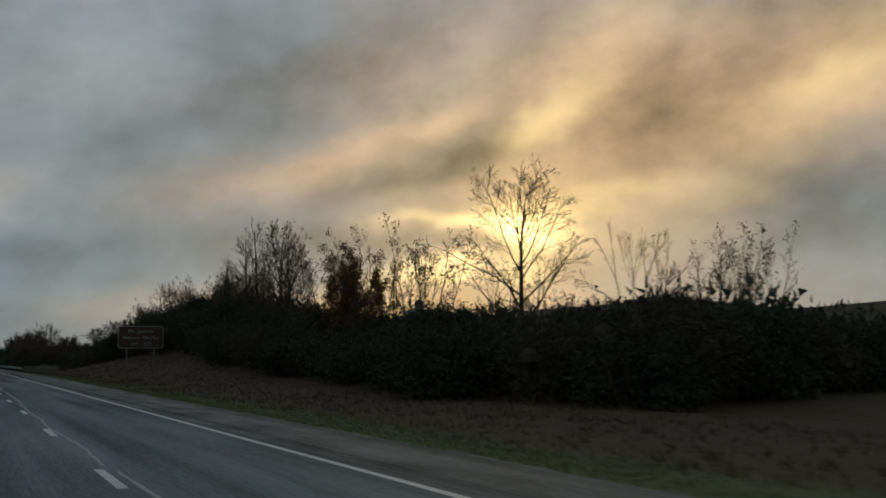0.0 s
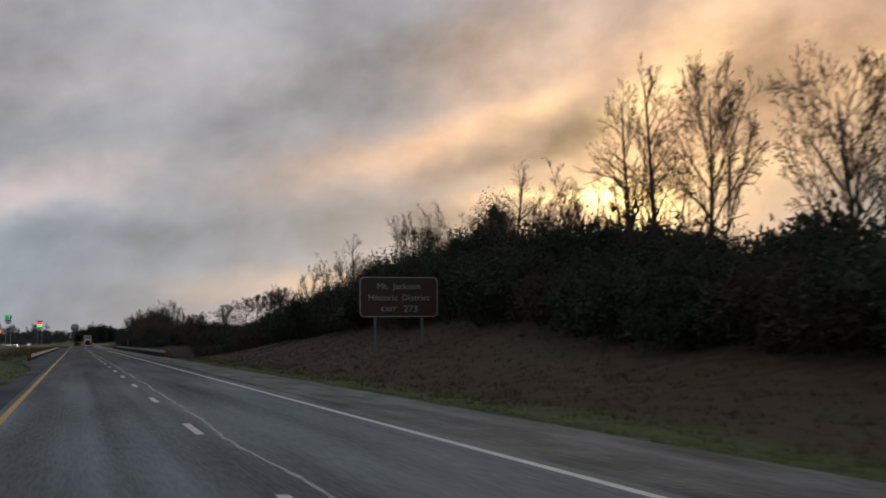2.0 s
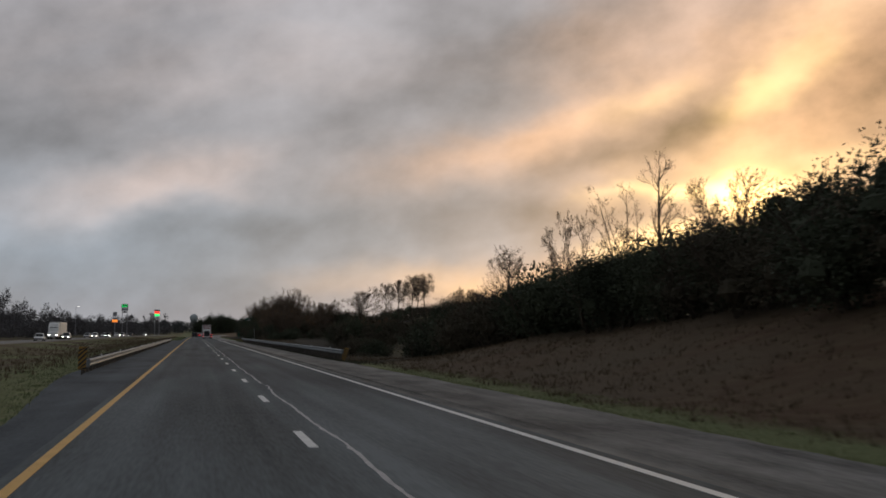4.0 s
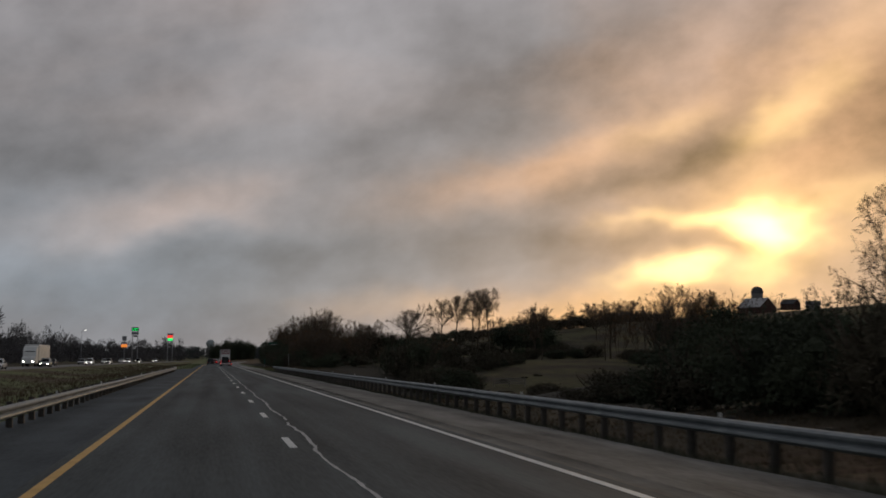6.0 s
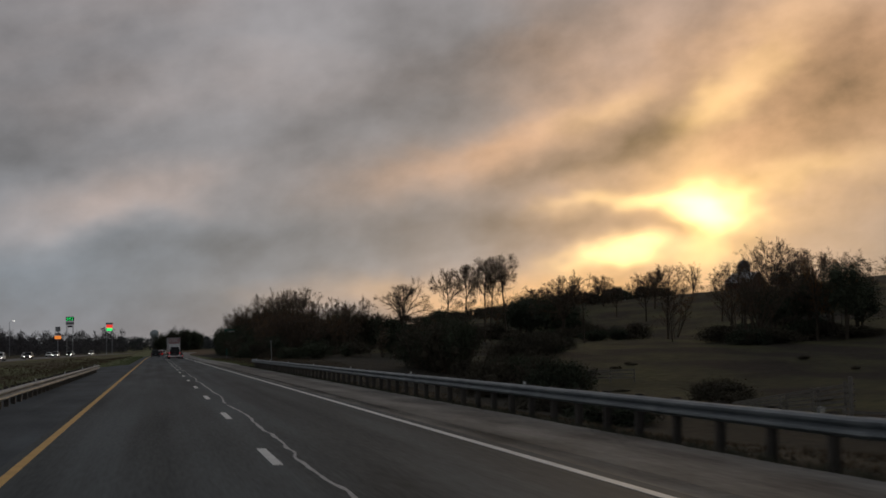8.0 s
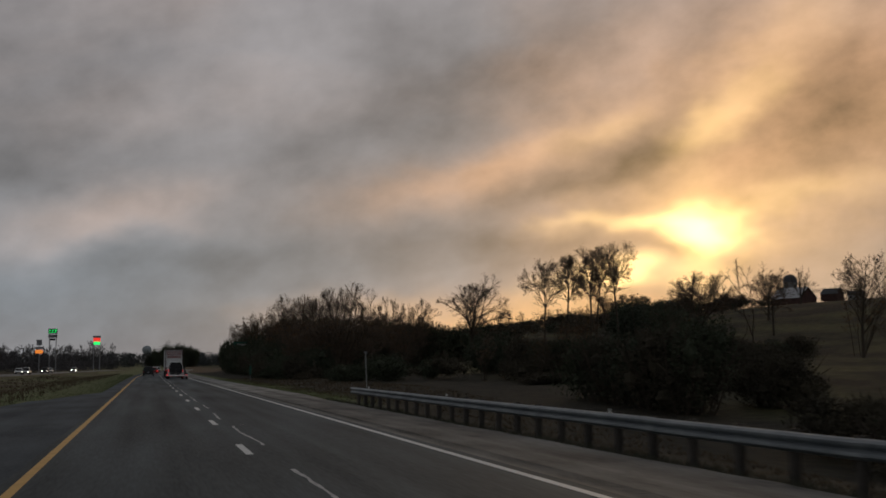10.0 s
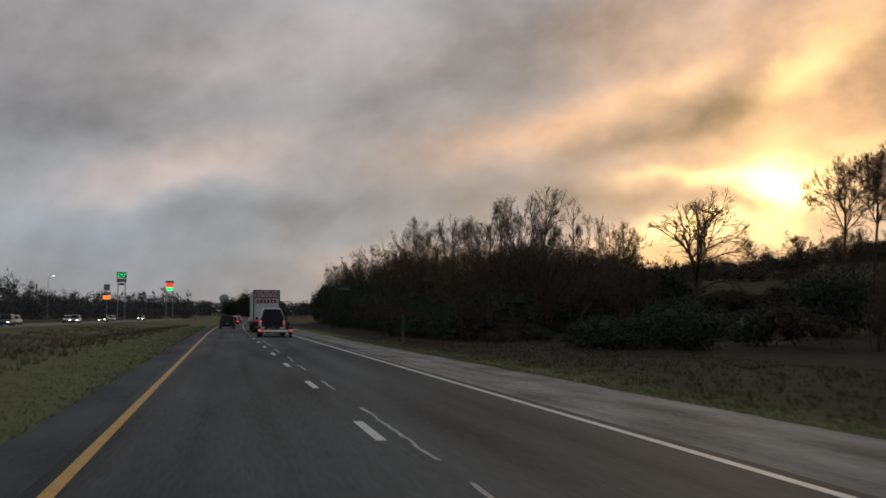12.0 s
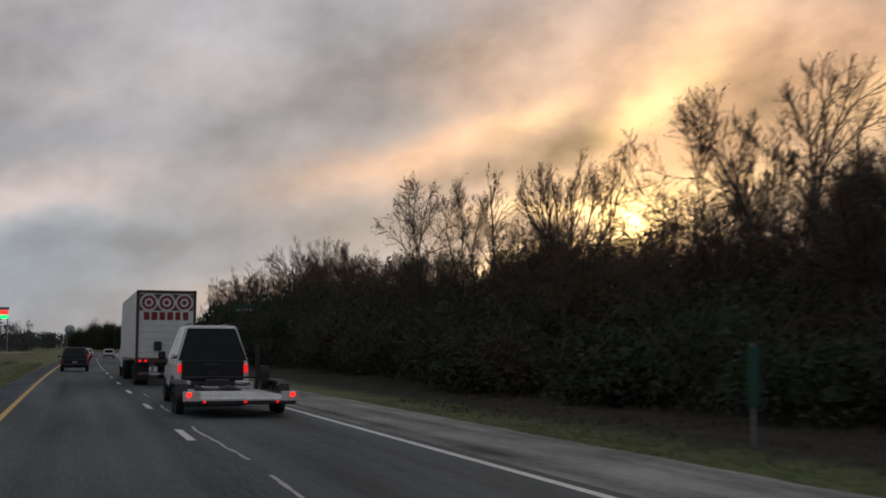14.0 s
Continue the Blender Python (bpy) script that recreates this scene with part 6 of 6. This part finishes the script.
part("dome", Form().loft([[(r * math.cos(6.2832 * k / 24), r * math.sin(6.2832 * k / 24), z) for k in range(24)] for r, z in ((4.2, 13.9), (4.1, 15.6), (3.3, 17.4), (1.9, 18.5), (0.2, 18.9))]), SHINGLE, t, "dark domed cap", True)


def plank_fence(x, y, turn, bays, lean, label, tall=1.0):
    """Posts and three boards a bay."""
    t = thing("board_fence", label, "fence", "pasture fences", at=pose(x, y, ground_z(x, y), 0, 0, turn))
    m = t.matrix_basis
    for k in range(bays + 1):
        p = m @ Vector((2.4 * k, 0, 0))
        dz = ground_z(p.x, p.y) - m.translation.z
        part("post", Form().box(2.4 * k, 0, 0.55 * tall + dz, 0.14, 0.14, 1.6 * tall, 0.01), FENCE_WOOD, t)
        if k < bays:
            q = m @ Vector((2.4 * k + 2.4, 0, 0))
            ez = ground_z(q.x, q.y) - m.translation.z
            for h in (0.45 * tall, 0.82 * tall, 1.18 * tall):
                f = Form()
                f.loft([[(xx, -0.09, zz - 0.07), (xx, -0.055, zz - 0.07), (xx, -0.055, zz + 0.07), (xx, -0.09, zz + 0.07)] for xx, zz in ((2.4 * k - 0.1, h + dz + lean * (h - 0.4)), (2.4 * k + 2.5, h + ez))])
                part("board", f, FENCE_WOOD, t)


def loading_ramp(x, y, turn):
    """Two walls of boards that rise and spread towards a tall end post."""
    t = thing("cattle_ramp", "weathered grey board loading ramp with a tall end post", "ramp", at=pose(x, y, ground_z(x, y), 0, 0, turn))
    for side in (0.0, 1.1):
        for k in range(4):
            part("post", Form().box(2.2 * k, side, 0.3 + 0.22 * k, 0.16, 0.16, 1.5 + 0.45 * k, 0.015), FENCE_WOOD, t)
        for k in range(5):
            a, b = 0.18 + 0.17 * k, 0.75 + 0.36 * k
            part("board", Form().loft([[(px, side - 0.13, z - 0.075), (px, side - 0.09, z - 0.075), (px, side - 0.09, z + 0.075), (px, side - 0.13, z + 0.075)] for px, z in ((-1.2, a), (6.9, b))]), FENCE_WOOD, t)
    part("ramp_floor", Form().loft([[(px, -0.05, z - 0.06), (px, 1.0, z - 0.06), (px, 1.0, z), (px, -0.05, z)] for px, z in ((0, 0.06), (6.7, 0.8))]), FENCE_WOOD, t)
    part("end_post", Form().box(7.0, -0.1, 1.1, 0.22, 0.22, 3.2, 0.02), FENCE_WOOD, t)


loading_ramp(41.3, 351.0, -50)
plank_fence(39.5, 336.0, -55, 2, 0.0, "grey board fence along the low pasture")
plank_fence(45.0, 394.0, -20, 2, 0.0, "grey board gate between posts in the pasture")
plank_fence(46.0, 300.0, -8, 8, 0.0, "grey board fence across the pasture")
plank_fence(80.0, 330.0, 15, 10, 0.0, "far board fence across the pasture")

# pines by the far bend
for n in range(24):
    x, y = R.uniform(5, 38), R.uniform(1290, 1350)
    h = R.uniform(15, 21) * (1 - 0.35 * abs((x - 22) / 17) ** 3)
    t = thing("pine_tree", "tall dark pine in a dense stand by the bend", "tree", "pine stand", at=pose(x, y, ground_z(x, y) - 0.2, 0, 0, 40 * n) @ Matrix.Diagonal((9 + n % 3, 9 + n % 3, h, 1)))
    part("crown", SHRUBS["evergreen", n % 4, True], PINE, t)
    part("trunk", STEMS[n % 3], BARK, t)


# ---- far woods ----
def far_wood(name, label, spots, mat, dense, wide):
    """Many distant bare trees in one mesh: a stem, limbs and a haze of twigs each."""
    r = random.Random(len(spots))
    f = Form()
    for x, y, h, w in spots:
        z = ground_z(x, y)
        f.tube([(x, y, z - 0.5), (x + r.uniform(-0.3, 0.3), y, z + h * 0.6)], [0.22, 0.08], 3, False)
        lumps = [(Vector((x + r.gauss(0, 0.42) * w, y + r.gauss(0, 0.42) * w, z + h * r.uniform(0.06, 0.80))), Vector((w * 0.42, w * 0.42, h * 0.20))) for _ in range(8)]
        for _ in range(dense):
            c, size = lumps[r.randrange(8)]
            d = Vector((r.gauss(0, 1), r.gauss(0, 1), r.gauss(0, 1))).normalized()
            k = r.uniform(0.2, 1.0)
            p = Vector((c.x + d.x * size.x * k, c.y + d.y * size.y * k, max(z, c.z + d.z * size.z * k)))
            d = (d + Vector((r.gauss(0, 0.4), r.gauss(0, 0.4), r.gauss(0.7, 0.4)))).normalized() * min(1.9, 0.11 * h + 0.25) * r.uniform(0.5, 1.2)
            s = d.cross(Vector((0, 1, 0))).normalized() * wide * r.uniform(0.5, 1.4)
            f.add([p - s, p + s, p + d], [(0, 1, 2)])
    return tagged(new(name, f.mesh(name, mat)), label, "woodland", kind="stuff")


# the belts and the ridge take colours greyed for distance haze
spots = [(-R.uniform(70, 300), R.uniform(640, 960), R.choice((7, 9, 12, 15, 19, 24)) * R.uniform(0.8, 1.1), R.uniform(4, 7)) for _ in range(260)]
far_wood("far_trees", "bare trees in a belt beyond the oncoming lanes", spots, HAZED_TWIG, 420, 0.15)
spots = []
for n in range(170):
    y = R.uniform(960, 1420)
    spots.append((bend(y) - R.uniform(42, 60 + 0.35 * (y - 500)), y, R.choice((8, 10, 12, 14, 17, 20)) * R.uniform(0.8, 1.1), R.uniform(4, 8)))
far_wood("far_tree_belt", "haze-grey bare trees in a long belt behind the tall signs", spots, HAZED_TWIG, 400, 0.18)
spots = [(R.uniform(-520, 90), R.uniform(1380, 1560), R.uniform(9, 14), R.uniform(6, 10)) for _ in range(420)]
far_wood("far_ridge_wood", "dark wooded ridge on the horizon", spots, HAZED_WOODS, 130, 0.5)
spots = [(s, R.uniform(760, 1300), R.choice((3, 4, 6, 9, 12, 15)) * R.uniform(0.8, 1.2), R.choice((2.5, 4, 6, 8))) for s in [R.uniform(120, 560) for _ in range(300)]]
spots = [p for p in spots if not (26.5 < math.degrees(math.atan2(p[0], p[1] - 345)) < 32 and p[1] < 1010)]
far_wood("hilltop_trees", "bare trees scattered over the hilltop pasture", spots, TWIG, 200, 0.10)
for n in range(18):
    y = R.uniform(565, 860)
    x = 78 + 0.55 * (y - 560) + R.uniform(-20, 40)
    tree(x, y, ground_z(x, y) + R.uniform(3.5, 11), ("oak", "withered", "round")[n % 3], n % 2, 41 * n, 1.1, "up the hill", "trees of the pasture")


# ---- cracks, rumble strips and grass ----
r = random.Random(5)
y, n = -20.0, 0
while y < 520:
    run = r.uniform(22, 60) if y < 330 else r.uniform(3, 11)
    rows, x, yy = [], LANE + along(y, (25, 0.22), (80, 0.40), (110, 0.42), (360, 0.45), (400, 0.36), (430, 0.42)) + r.uniform(-0.05, 0.06), y
    while yy < y + run:
        w = r.uniform(0.018, 0.045)
        c = x + 0.06 * noise.noise((yy / 1.1, 9, 0)) + 0.16 * noise.noise((yy / 7.0, 2, 0))
        rows.append([(c - w, yy, 0.0045), (c + w, yy, 0.0045)])
        yy += r.uniform(0.25, 0.6)
    part("crack_seal", Form().loft(rows, closed=False), SEALANT, road, "pale wavering line of crack sealant")
    if n % 3 == 2:
        part("crack_seal", Form().loft([[(c - 0.03, yy + 0.25 * k, 0.0045), (c + 0.03, yy + 0.25 * k + 0.05, 0.0045)] for k, c in enumerate((x, x + 0.25, x + 0.42, x + 0.7))], closed=False), SEALANT, road)
    y = yy + (r.uniform(0.2, 1.5) if y < 330 else r.uniform(1, 6))
    n += 1
ribs = Form()
for k in range(1700):
    yy = 4 + 0.30 * k
    ribs.box(7.98 + 0.02 * noise.noise((yy, 0, 0)), yy, -0.012, 0.36, 0.09, 0.011)
tagged(new("rumble_strip", ribs.mesh("rumble_strip", SHOULDER)), "row of rumble ribs along the shoulder", "rumble strip", kind="stuff")


def grass(name, label, mat, count, spot, height, wide, blades, seed):
    """Tufts of blades in one mesh; spot draws a place."""
    g = random.Random(seed)
    f = Form()
    for _ in range(count):
        x, y = spot(g)
        z = ground_z(x, y) - 0.02
        for _ in range(blades):
            a, lean = g.uniform(0, 6.283), g.uniform(0.1, 0.7)
            h = g.uniform(*height)
            bx, by = x + g.gauss(0, 0.10), y + g.gauss(0, 0.10)
            ca, sa = math.cos(a), math.sin(a)
            f.add([(bx - sa * wide, by + ca * wide, z), (bx + sa * wide, by - ca * wide, z), (bx + ca * lean * h, by + sa * lean * h, z + h)], [(0, 1, 2)])
    return tagged(new(name, f.mesh(name, mat)), label, "grass", kind="stuff")


grass("verge_grass", "short green grass along the shoulder's edge", GRASS_GREEN, 23000, lambda g: (lambda x, y: (x, y if not 202 < y < 405 else y - 195 if y < 312 else y + 100))(g.triangular(10.0, 14.8, 11.2), g.uniform(6, 520)), (0.04, 0.11), 0.013, 4, 1)
grass("bank_grass", "long dry brown grass on the bank", GRASS_DRY, 15000, lambda g: (lambda x, y: (x + (3 if 215 < y < 402 and x < 16 else 0), y))(g.uniform(12.4, 26), g.uniform(20, 520)), (0.07, 0.24), 0.022, 5, 2)
grass("rail_weeds", "dull grey-green weeds under the guard rail", WEEDS, 5200, lambda g: (10.45 + g.expovariate(0.9), g.uniform(212, 404)), (0.05, 0.26), 0.018, 5, 6)
grass("median_grass", "green and brown grass of the median", MEDIAN_GRASS, 15000, lambda g: (lambda y: (left_paving(y) - g.expovariate(0.5), y))(g.uniform(100, 620)), (0.04, 0.11), 0.013, 4, 3)
grass("median_dry_grass", "dry brown grass of the median", GRASS_DRY, 6000, lambda g: (-g.uniform(4.5, 20), g.uniform(110, 640)), (0.15, 0.4), 0.025, 4, 4)
